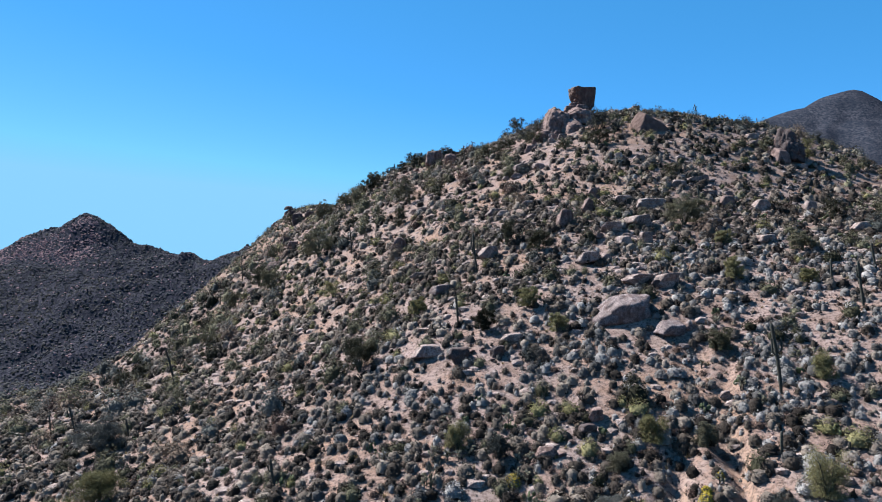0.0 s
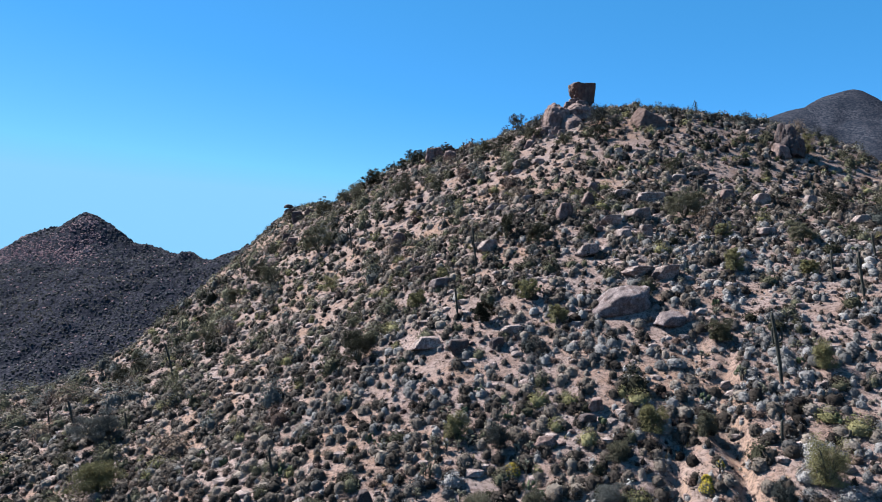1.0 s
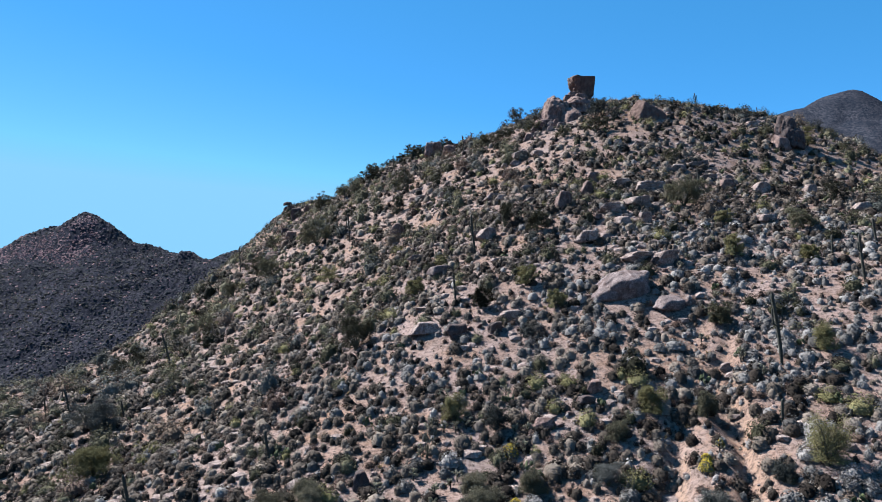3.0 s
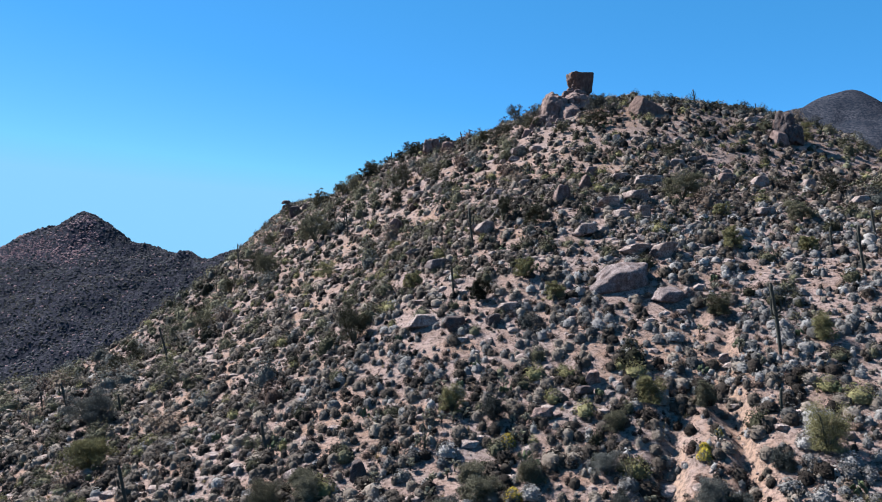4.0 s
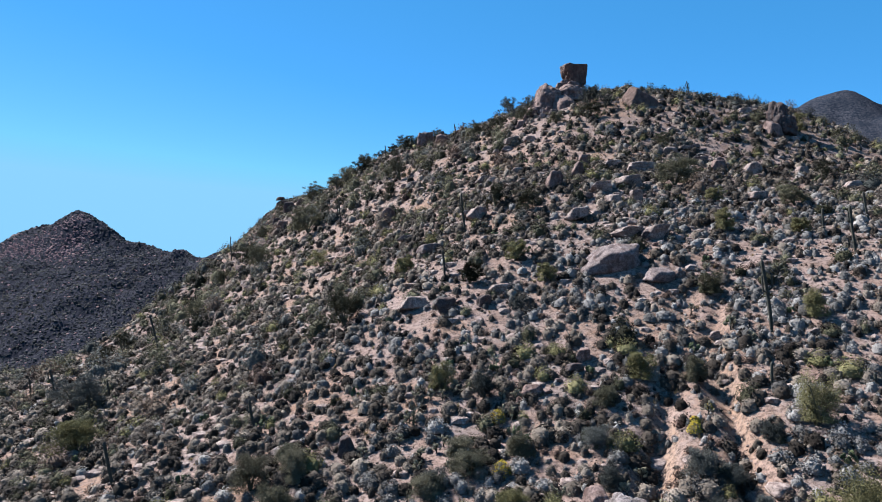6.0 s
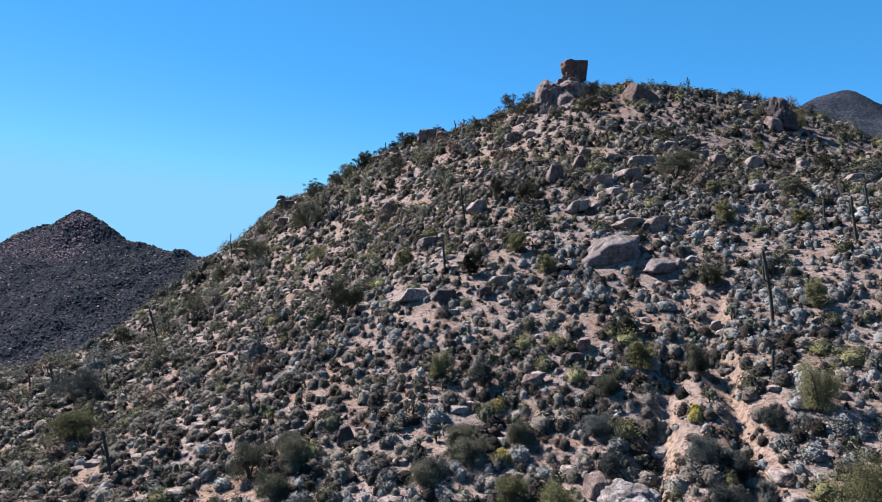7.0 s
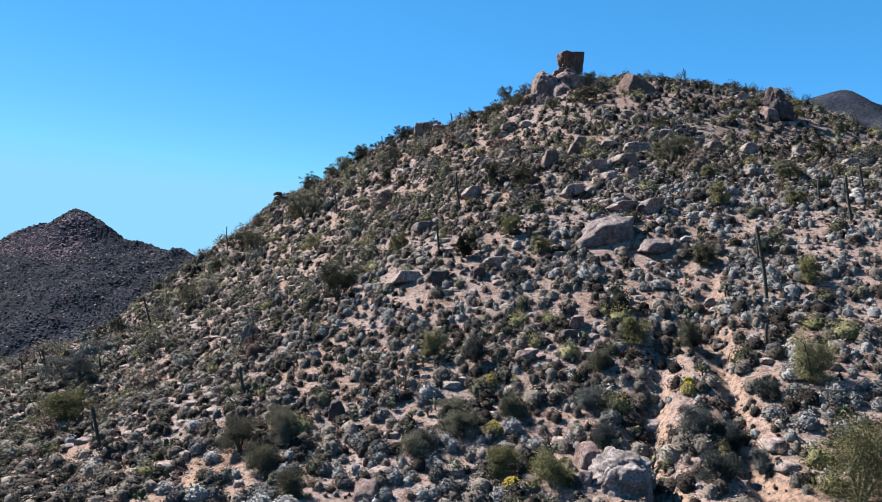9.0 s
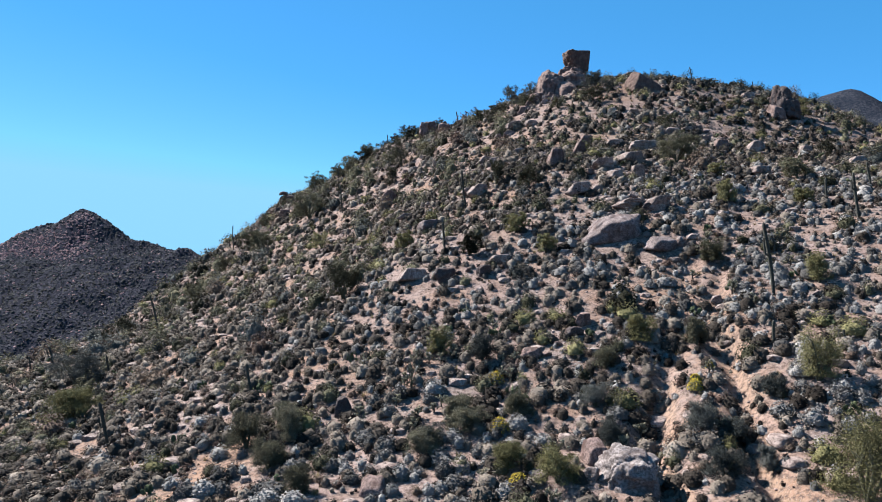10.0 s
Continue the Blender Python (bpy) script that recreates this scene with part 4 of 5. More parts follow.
def desert_tree(rng, x, y, wide, tall, leaf_stuff, label, category, count, leaf, airy):
    """A many-stemmed desert tree: bent limbs from the ground and a crown of small sprays."""
    root = new("desert_tree")
    root.matrix_world = pose(x, y, float(height(x, y)) - 0.08, 0, 0, rng.uniform(0, 360))
    bars, tips, near = [], [], math.hypot(x, y) < 75
    for _ in range(int(rng.integers(5, 8))):
        turn, out = rng.uniform(0, 2 * np.pi), rng.uniform(0.2, 0.75) * wide / 2
        tip = np.array([np.cos(turn) * out, np.sin(turn) * out, tall * rng.uniform(0.6, 0.88)])
        mid = tip * [0.4, 0.4, 0.45] + rng.normal(0, 0.05 * tall, 3) * [1, 1, 0.3]
        thick = 0.018 * tall + 0.02
        bars.append(tube([[0, 0, -0.1], mid * 0.5, mid, (mid + tip) / 2 + rng.normal(0, 0.04 * tall, 3), tip], thick * np.array([1.2, 0.95, 0.7, 0.45, 0.2]), 6))
        for _ in range(4):
            t2 = (mid + tip) / 2 + rng.normal(0, 0.22, 3) * [wide / 2, wide / 2, tall / 2]
            bars.append(tube([mid, (mid + t2) / 2 + rng.normal(0, 0.03 * tall, 3), t2], thick * np.array([0.5, 0.35, 0.12]), 4))
            tips.append(t2)
        tips.append(tip)
        if near:
            child("limb", mesh_of("limb", *join(*bars), [BARK], smooth=True), root)
            bars = []
    if bars:
        child("trunk", mesh_of("trunk", *join(*bars), [BARK], smooth=True), root)
    # clumps over the crown, uneven, with gaps between them
    k = int(rng.integers(16, 24))
    way = rng.normal(0, 1, (k, 3))
    way[:, 2] = np.abs(way[:, 2]) * 0.9 + 0.02
    way /= np.linalg.norm(way, axis=1)[:, None]
    way[: k // 3, 2] *= 0.25
    hubs = np.concatenate([way * (lumpy(rng, way, 6, 0.32) * rng.uniform(0.55, 0.88, k))[:, None] * [wide / 2, wide / 2, tall * 0.93], np.array(tips)])
    which = rng.integers(0, len(hubs), count)
    spread = np.array([wide, wide, tall * 0.8]) * airy
    place = hubs[which] + np.clip(rng.normal(0, 1, (count, 3)), -1.5, 1.5) * spread * (1.0 if near else 0.6)
    low = place[:, 2] < 0.1 * tall
    place[low, 2] = tall * rng.uniform(0.1, 0.45, low.sum())
    place[:, 2] = np.minimum(place[:, 2], tall * 1.02)
    normal = place / [wide / 2, wide / 2, tall] + [0, 0, 0.3]
    child("crown", mesh_of("crown", *leaves(rng, place, normal * [1, 1, 0.3], leaf, 3.6, 0.6, False), [leaf_stuff]), root)
    return tagged(root, label, category)


tree_rng = np.random.default_rng(14)
for rows, leafy, words, kind_, airy in ((OLIVE, OLIVE_LEAF, "yellow-green palo verde with thin twigs on the slope", "tree", 0.085), (GREEN, JOJOBA, "dark olive-green desert tree with a dense low crown", "tree", 0.075),
                                        (BLUE, BLUE_LEAF, "dusky blue-green desert bush with an open crown", "bush", 0.075)):
    for x, y, wide, tall in rows:
        near = math.hypot(x, y) < 110
        if leafy is JOJOBA and not near:
            wide, tall = 1.12 * wide, 1.2 * tall
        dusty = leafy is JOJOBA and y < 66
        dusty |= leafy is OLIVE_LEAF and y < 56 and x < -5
        size = "large " if wide > 4.5 else ""
        count = int(5600 * max(1, wide / 4.2) ** 2) if near else int(3400 * max(1, wide / 4) ** 1.4)
        leaf = min(0.024 + 0.009 * wide, 0.054) if near else 0.005 * wide + 0.027
        if near and y < 56:
            count, leaf = int(1.9 * count), 0.66 * leaf
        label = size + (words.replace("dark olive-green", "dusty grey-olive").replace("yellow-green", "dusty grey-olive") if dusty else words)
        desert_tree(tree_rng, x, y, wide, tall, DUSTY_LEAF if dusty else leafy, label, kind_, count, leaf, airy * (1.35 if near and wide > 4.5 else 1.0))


def ocotillo(rng, x, y, tall):
    """A fan of long thorny wands from one foot."""
    root = new("ocotillo")
    root.matrix_world = pose(x, y, float(height(x, y)) - 0.05)
    for _ in range(int(rng.integers(9, 14))):
        turn, out, up = rng.uniform(0, 2 * np.pi), tall * rng.uniform(0.1, 0.42), tall * rng.uniform(0.75, 1.0)
        s = np.linspace(0, 1, 9)
        sway = rng.normal(0, 0.03 * tall, 2)
        line = np.stack([np.cos(turn) * out * s**1.3 + sway[0] * np.sin(5 * s), np.sin(turn) * out * s**1.3 + sway[1] * np.sin(4 * s), up * s], -1)
        bar = tube(line, 0.028 * (1.1 - 0.7 * s), 5)
        thorns = leaves(rng, line[rng.integers(1, 9, 70)] + rng.normal(0, 0.02, (70, 3)) + (line[-1] - line[0]) * rng.uniform(-0.06, 0.06, (70, 1)), rng.normal(0, 1, (70, 3)), 0.035, 1.5, 0.5, False)
        child("wand", mesh_of("wand", *join(bar, thorns), [BARK]), root)
    tagged(root, "thin grey-green ocotillo wands fanning from one foot", "shrub", "ocotillos")


def dead_cholla(rng, x, y, tall):
    """The bare dark skeleton of a cholla."""
    root = new("dead_cholla")
    root.matrix_world = pose(x, y, float(height(x, y)) - 0.05, 0, rng.uniform(-12, 12), rng.uniform(0, 360))
    child("trunk", mesh_of("trunk", *tube([[0, 0, -0.1], [0.05, 0, 0.35 * tall], [-0.04, 0.05, 0.7 * tall]], [0.07, 0.06, 0.04], 7), [CHOLLA_OLD], smooth=True), root)
    for _ in range(7):
        turn, lift, out = rng.uniform(0, 2 * np.pi), rng.uniform(0.3, 0.68) * tall, tall * rng.uniform(0.18, 0.4)
        tip = np.array([np.cos(turn) * out, np.sin(turn) * out, lift + tall * rng.uniform(0.05, 0.32)])
        elbow = np.array([tip[0] * 0.6, tip[1] * 0.6, lift + 0.1 * (tip[2] - lift)])
        child("limb", mesh_of("limb", *tube([[0, 0, lift], elbow, tip], [0.04, 0.04, 0.025], 6), [CHOLLA_OLD], smooth=True), root)
    tagged(root, "dark bare skeleton of a dead cholla cactus", "cactus", "dead cactus skeletons")


for x, y, tall in WANDS:
    ocotillo(tree_rng, x, y, tall)
for x, y, tall in DEAD:
    dead_cholla(tree_rng, x, y, tall)


# ---- shrubs, cholla, stones and grass all over the hill ----
BIG = [(x, y, w * (0.42 if w < 5 else 0.3)) for rows in (PALE, PINK, DARK) for x, y, w, h in rows] + [(x, y, w * 0.3) for rows in (OLIVE, GREEN, BLUE) for x, y, w, h in rows]
BIG += [(23.2, 71.0, 1.3)] + [(x, y, 0.5) for x, y, *rest in SAGUAROS] + [(29.5, 165, 7.5), (45.2, 152.6, 3.0), (70.2, 142.2, 3.2), (12.2, 43.2, 1.7), (10.7, 45.6, 0.9), (-2.5, 44.2, 0.9)]
KINDS = ("bursage", "brittlebush", "green", "dry", "cholla", "pear", "grass", "stone", "olive")


def sites(cell, reach, seed):
    """Jittered sites over the slopes that face the valley."""
    rng = np.random.default_rng(seed)
    y, x = np.meshgrid(np.arange(24, reach, cell), np.arange(-0.75 * reach, 0.75 * reach, cell), indexing="ij")
    x, y = (x + rng.uniform(-0.46, 0.46, x.shape) * cell).ravel(), (y + rng.uniform(-0.46, 0.46, y.shape) * cell).ravel()
    keep = np.abs(x) < 0.74 * y + 4
    x, y = x[keep], y[keep]
    r = np.hypot(x, y)
    back = height(x * (1 + 3 / r), y * (1 + 3 / r)) - height(x * (1 - 3 / r), y * (1 - 3 / r))
    keep = back > -3.2
    return x[keep], y[keep], rng


def clear_of(x, y, rows, extra=0.0):
    free = np.ones(len(x), bool)
    for cx, cy, r in rows:
        free &= (x - cx) ** 2 + (y - cy) ** 2 > (r + extra) ** 2
    return free


def spread():
    near = sites(0.90, 125, 40)
    mid = sites(1.28, 235, 42)
    far = sites(1.9, 482, 41)
    out = []
    for (x, y, rng), inner, outer in ((near, 0, 120), (mid, 120, 225), (far, 225, 476)):
        r = np.hypot(x, y)
        keep = (r > inner) & (r < outer) & clear_of(x, y, BIG)
        open_ = clear_of(x, y, BARE) & (away(x, y, GULLY) > 0.7 * step(-0.25, 0.25, rough(x, y, 3, 58)))
        cover = 0.5 + 0.5 * rough(x, y, 5.5, 50) + 0.38 * rough(x, y, 2.4, 51) + 0.30 * step(-12, -28, x) * step(84, 66, y) - 0.05 * step(-12, -30, x) * step(80, 100, y)
        keep &= np.where(open_, rng.random(len(x)) < (0.44 + 0.85 * cover) * (1 - 0.10 * step(85, 130, r) - 0.12 * step(-14, 0, x) * step(85, 110, y)), rng.random(len(x)) < 0.25)
        x, y = x[keep], y[keep]
        silver = (0.5 + 0.5 * rough(x, y, 9, 52)) * (1 - 0.85 * step(72, 115, y)) * (1 - 0.6 * step(-10, -25, x)) + 0.42 * step(18, 30, x) * step(90, 60, y)
        green = 0.5 + 0.5 * rough(x, y, 12, 53)
        dice = rng.random((len(x), 4))
        kind = np.full(len(x), 0)
        kind[dice[:, 0] < 0.75 * silver**1.6] = 1
        kind[dice[:, 1] < (0.16 + 0.22 * step(85, 120, y)) * green**1.5] = 2
        kind[dice[:, 2] < 0.17] = 3
        kind[(dice[:, 2] > 0.17) & (dice[:, 2] < 0.17 + 0.14 * step(0.45, 0.8, 0.5 + 0.5 * rough(x, y, 15, 54)))] = 4
        kind[(dice[:, 3] < 0.015)] = 5
        kind[(dice[:, 3] > 0.95)] = 6
        kind[(dice[:, 3] > 0.72) & (dice[:, 3] < 0.86 + 0.09 * step(85, 130, y))] = 7
        kind[(dice[:, 1] > np.where(x > -12, 0.72, 0.80)) & (rough(x, y, 13, 57) > -0.1) & (y > 84)] = 7
        kind[(kind == 2) & (dice[:, 0] > 0.78)] = 8
        out.append((x, y, kind, rng.random((len(x), 3))))
    return [np.concatenate(c) for c in zip(*out)]


def shrub_forms(rng, kind, fine):
    """Foliage and stems of a shrub one metre wide and one high."""
    if kind == "bursage":
        return (hummock(rng, 2, 380, 0.075, lobes=12, size=0.74, jag=0.24), stems(rng, 5, 1, 0.9)) if fine else (tuft(rng, 40, 0.13, 0.80), None)
    if kind == "brittlebush":
        return (hummock(rng, 2, 280, 0.085, lobes=16, size=0.78, jag=0.22), stems(rng, 4, 1, 0.8)) if fine else (tuft(rng, 36, 0.13, 0.82), None)
    if kind in ("green", "olive"):
        return (join(hummock(rng, 2, 100, 0.055, size=0.66, jag=0.25, lobes=7), dome(rng, 320, 0.055, 1, 1.0, False, (0.4, 1.05), 0.8, lobes=7)), stems(rng, 7, 1, 1.0)) if fine else (tuft(rng, 62, 0.12, 0.66), None)
    if kind == "dry":
        return (join(hummock(rng, 2, 60, 0.06, size=0.6, jag=0.3), dome(rng, 180, 0.06, 1, 0.95, False, (0.4, 1.0), 0.9)), stems(rng, 12, 1, 1.0)) if fine else (tuft(rng, 34, 0.13, 0.52, 5), None)
    # grass: thin blades that lean out
    blades = []
    for _ in range(46 if fine else 12):
        a, out = rng.uniform(0, 2 * np.pi), rng.uniform(0.1, 0.5)
        foot, tip = rng.normal(0, 0.08, 3) * [1, 1, 0], np.array([np.cos(a) * out, np.sin(a) * out, rng.uniform(0.5, 1.0)])
        side = np.array([-np.sin(a), np.cos(a), 0]) * (0.02 if fine else 0.06)
        blades.append((np.array([foot - side, foot + side, tip]), np.array([[0, 1, 2]])))
    return join(*blades), None


def cholla_form(rng, fine):
    """A jumping cholla, one metre high: a dark trunk with old joints and a pale, spiny head."""
    d, f = OCTA
    old, tip = [tube([[0, 0, -0.05], [0.02, 0, 0.25], [0.0, 0.02, 0.55]], [0.06, 0.05, 0.04], 6)], []
    for k in range(26 if fine else 9):
        a, lift = rng.uniform(0, 2 * np.pi), rng.uniform(0.3, 1.0)
        out = rng.uniform(0.08, 0.34) * (1.25 - 0.5 * lift)
        axis = np.array([np.cos(a), np.sin(a), rng.uniform(0.1, 1.0)])
        axis /= np.linalg.norm(axis)
        c = np.array([np.cos(a) * out, np.sin(a) * out, lift * 0.88])
        long, wide = (rng.uniform(0.10, 0.15), 0.05) if fine else (0.19, 0.1)
        v = d * (1 + 0.12 * rng.random((len(d), 1)))
        along = v @ axis
        v = (v - along[:, None] * axis) * wide + along[:, None] * axis * long + c
        (tip if lift > 0.42 else old).append((v, f))
        if fine and k % 3 == 0:
            old.append(tube([[0, 0, 0.45 * lift], c * [0.6, 0.6, 0.8], c], [0.035, 0.03, 0.025], 4))
    return join(*tip), join(*old)


def joint_mesh(rng):
    """One spiny joint, a unit long, of many fine pale spines over a green core."""
    d, f = BALL[2]
    core = d * [0.26, 0.26, 0.5] * (1 + rng.uniform(-0.12, 0.12, (len(d), 1)))
    way = rng.normal(0, 1, (44, 3))
    way /= np.linalg.norm(way, axis=1)[:, None]
    return mesh_of("joint", *join((core, f), leaves(rng, way * [0.3, 0.3, 0.56], way, 0.15, 2.0, 0.8, False)), [CHOLLA_TIP])


LIMB = mesh_of("limb", *tube([[0, 0, -0.1], [0.05, 0, 0.4], [0, 0, 1.0]], [1.0, 0.85, 0.7], 6), [CHOLLA_OLD])
JOINTS = [joint_mesh(np.random.default_rng(70 + k)) for k in range(3)]


def cholla(rng, place, wide, tall, label):
    """A jumping cholla: a dark leaning trunk and short limbs that end in pale spiny joints."""
    root = new("cholla")
    stem = tube([[0, 0, -0.05], [0.03 * wide, 0, 0.3 * tall], [0, 0.03 * wide, 0.7 * tall]], [0.07, 0.055, 0.035], 6)
    trunk = child("trunk", mesh_of("trunk", *stem, [CHOLLA_OLD]), root)
    for k in range(int(rng.integers(11, 17))):
        turn, lift = rng.uniform(0, 2 * np.pi), rng.uniform(0.38, 0.95)
        out = rng.uniform(0.15, 0.5) * wide * (1.2 - 0.6 * lift)
        tip = Vector((math.cos(turn) * out, math.sin(turn) * out, lift * tall))
        if k % 2 == 0:
            foot = Vector((0, 0, 0.6 * lift * tall))
            limb = child("limb", LIMB, trunk)
            limb.matrix_basis = Matrix.LocRotScale(foot, (tip - foot).to_track_quat("Z", "Y"), (0.035, 0.035, (tip - foot).length))
        joint = child("joint", JOINTS[k % 3], trunk)
        aim = Vector((math.cos(turn), math.sin(turn), rng.uniform(0.1, 1.4))).to_track_quat("Z", "Y")
        size = rng.uniform(0.22, 0.36)
        joint.matrix_basis = Matrix.LocRotScale(tip, aim, (size * 0.8, size * 0.8, size))
    root.matrix_world = place
    tagged(root, label, "cactus")


def pear_form(rng, fine):
    """A prickly pear: flat oval pads growing from one another."""
    d, f = BALL[2 if fine else 1]
    pads = []
    for _ in range(15 if fine else 6):
        a, out = rng.uniform(0, 2 * np.pi), rng.uniform(0, 0.4)
        m = Euler((rng.uniform(-0.6, 0.6), rng.uniform(-0.6, 0.6), rng.uniform(0, 3.1))).to_matrix()
        v = (d * [0.16, 0.035, 0.21]) @ np.array(m).T + [np.cos(a) * out, np.sin(a) * out, rng.uniform(0.15, 0.75) * (1.1 - out)]
        pads.append((v, f))
    return join(*pads), None


PADS = mesh_of("pad", BALL[2][0] * [0.16, 0.03, 0.21] * (1 + 0.06 * np.sin(7 * BALL[2][0][:, :1])), BALL[2][1], [PAD], smooth=True)


def prickly_pear(rng, place, wide, tall, label):
    root = new("prickly_pear")
    for _ in range(int(rng.integers(9, 15))):
        turn, out = rng.uniform(0, 2 * np.pi), rng.uniform(0, 0.4)
        pad = child("pad", PADS, root)
        pad.matrix_basis = Matrix.LocRotScale((math.cos(turn) * out * wide, math.sin(turn) * out * wide, rng.uniform(0.12, 0.75) * (1.1 - out) * tall),
                                              Euler((rng.uniform(-0.6, 0.6), rng.uniform(-0.6, 0.6), rng.uniform(0, 3.1))), Vector((1, 1, 1)) * rng.uniform(0.9, 1.25))
    root.matrix_world = place
    tagged(root, label, "cactus")


def stone_form(rng, fine):
    v, f = boulder_shape(rng, 3 if fine else 1, 5, 18.0, 0.07, 0.8)
    return v * 0.5, f


def scatter():
    x, y, kind, dice = spread()
    z, far = height(x, y), np.hypot(x, y)
    rng = np.random.default_rng(60)
    looks = {  # material, stems, width, height, label, category, single plants
        "bursage": (BURSAGE, TWIG, (0.65, 1.75), (0.6, 1.3), "low grey-green bursage shrub on gravelly soil", "shrub", 260),
        "brittlebush": (BRITTLE, TWIG, (0.6, 1.6), (0.5, 1.2), "rounded silver-grey brittlebush on gravelly soil", "shrub", 260),
        "green": (JOJOBA, TWIG, (0.8, 2.1), (0.7, 1.7), "dark green desert shrub with small leaves", "shrub", 260),
        "olive": (OLIVE_LEAF, TWIG, (0.8, 2.6), (0.7, 1.8), "yellow-green twiggy desert shrub", "shrub", 120),
        "dry": (DRY, TWIG, (0.6, 1.2), (0.4, 0.8), "dry reddish-brown leafless shrub", "shrub", 120),
        "cholla": (CHOLLA_TIP, CHOLLA_OLD, (0.7, 1.3), (0.7, 1.4), "pale spiny cholla cactus with a dark trunk", "cactus", 90),
        "pear": (PAD, None, (0.8, 1.4), (0.7, 1.0), "clump of green prickly pear pads", "cactus", 40),
        "grass": (STRAW, None, (0.6, 1.0), (0.35, 0.6), "tuft of straw-coloured dry grass", "grass", 60),
        "stone": (PALE_ROCK, None, (0.4, 1.9), (0.35, 1.15), "small pale granite rock lying on the soil", "rock", 240),
    }
    for k, name in enumerate(KINDS):
        leafy, woody, wide, tall, label, category, single = looks[name]
        mine = np.flatnonzero(kind == k)
        mine = mine[np.argsort(far[mine])]
        w = wide[0] + (wide[1] - wide[0]) * dice[mine, 0] ** 1.5
        grow = 0.25 if name in ("green", "olive", "stone") else 1.0
        w = 1.12 * w * (1 + grow * (0.35 * step(80, 140, far[mine]) + 0.3 * step(200, 260, far[mine])))
        h = tall[0] + (tall[1] - tall[0]) * (0.6 * dice[mine, 0] ** 1.5 + 0.4 * dice[mine, 1])
        h = h * (1 + 0.4 * grow * step(80, 140, far[mine]))
        turn = dice[mine, 2] * 2 * np.pi

        def form(fine):
            if name == "cholla":
                return cholla_form(rng, fine)
            if name == "pear":
                return pear_form(rng, fine)
            if name == "stone":
                return stone_form(rng, fine), None
            return shrub_forms(rng, name, fine)

        forms = []
        if name in ("cholla", "pear"):
            for i, a, b, t in zip(mine[:single], w, h, turn):
                (cholla if name == "cholla" else prickly_pear)(rng, pose(x[i], y[i], z[i] - 0.04, 0, 0, math.degrees(t)), a, b, label)
        for _ in range(5 if name not in ("cholla", "pear") else 0):
            top, wood = form(True)
            forms.append((mesh_of(name, *top, [leafy], smooth=True), mesh_of("branchwork", *wood, [woody]) if wood else None))
        plain = {"bursage": "bursage", "brittlebush": "brittlebush", "green": "desert_shrub", "dry": "dry_shrub", "cholla": "cholla", "pear": "prickly_pear", "grass": "grass_tuft", "stone": "rock", "olive": "twiggy_shrub"}[name]
        for i, a, b, t in zip(mine[: single if forms else 0], w, h, turn):
            crown, wood = forms[int(rng.integers(0, len(forms)))]
            place = pose(x[i], y[i], z[i] - 0.04, 0, 0, math.degrees(t)) @ Matrix.Diagonal((a, a, b, 1))
            if wood is None:
                root = new(plain, crown)
            else:
                root = new(plain)
                child("foliage" if name != "cholla" else "spiny_head", crown, root)
                child("branchwork" if name != "cholla" else "trunk", wood, root)
            root.matrix_world = place
            tagged(root, label, category)
        rest = mine[single:]
        if not len(rest):
            continue
        rows = np.stack([x[rest], y[rest], z[rest] - 0.04, w[single:], h[single:], turn[single:]], -1)
        split, beyond = far[rest] < 78, far[rest] > 205
        for part_, fine in ((split, "mid"), (~split & ~beyond, "far"), (beyond, "distant")):
            if not part_.any():
                continue
            shapes = []
            for _ in range(8):
                if fine == "mid" and name in ("bursage", "brittlebush", "green", "dry", "olive"):
                    soft_ = name in ("green", "dry", "olive")
                    shapes.append(tuft(rng, 130, 0.085, 0.6, 7) if soft_ else tuft(rng, 110, 0.085, 0.78, 8))
                elif fine == "distant" and name in ("bursage", "brittlebush", "green", "dry", "olive"):
                    shapes.append(tuft(rng, 12, 0.24, 0.74, 5))
                else:
                    top, wood = form(False)
                    shapes.append(top)
            stuff(plain + "_cover", shapes, rows[part_], leafy, "many " + label.replace("shrub", "shrubs"), category, rng, name != "stone")


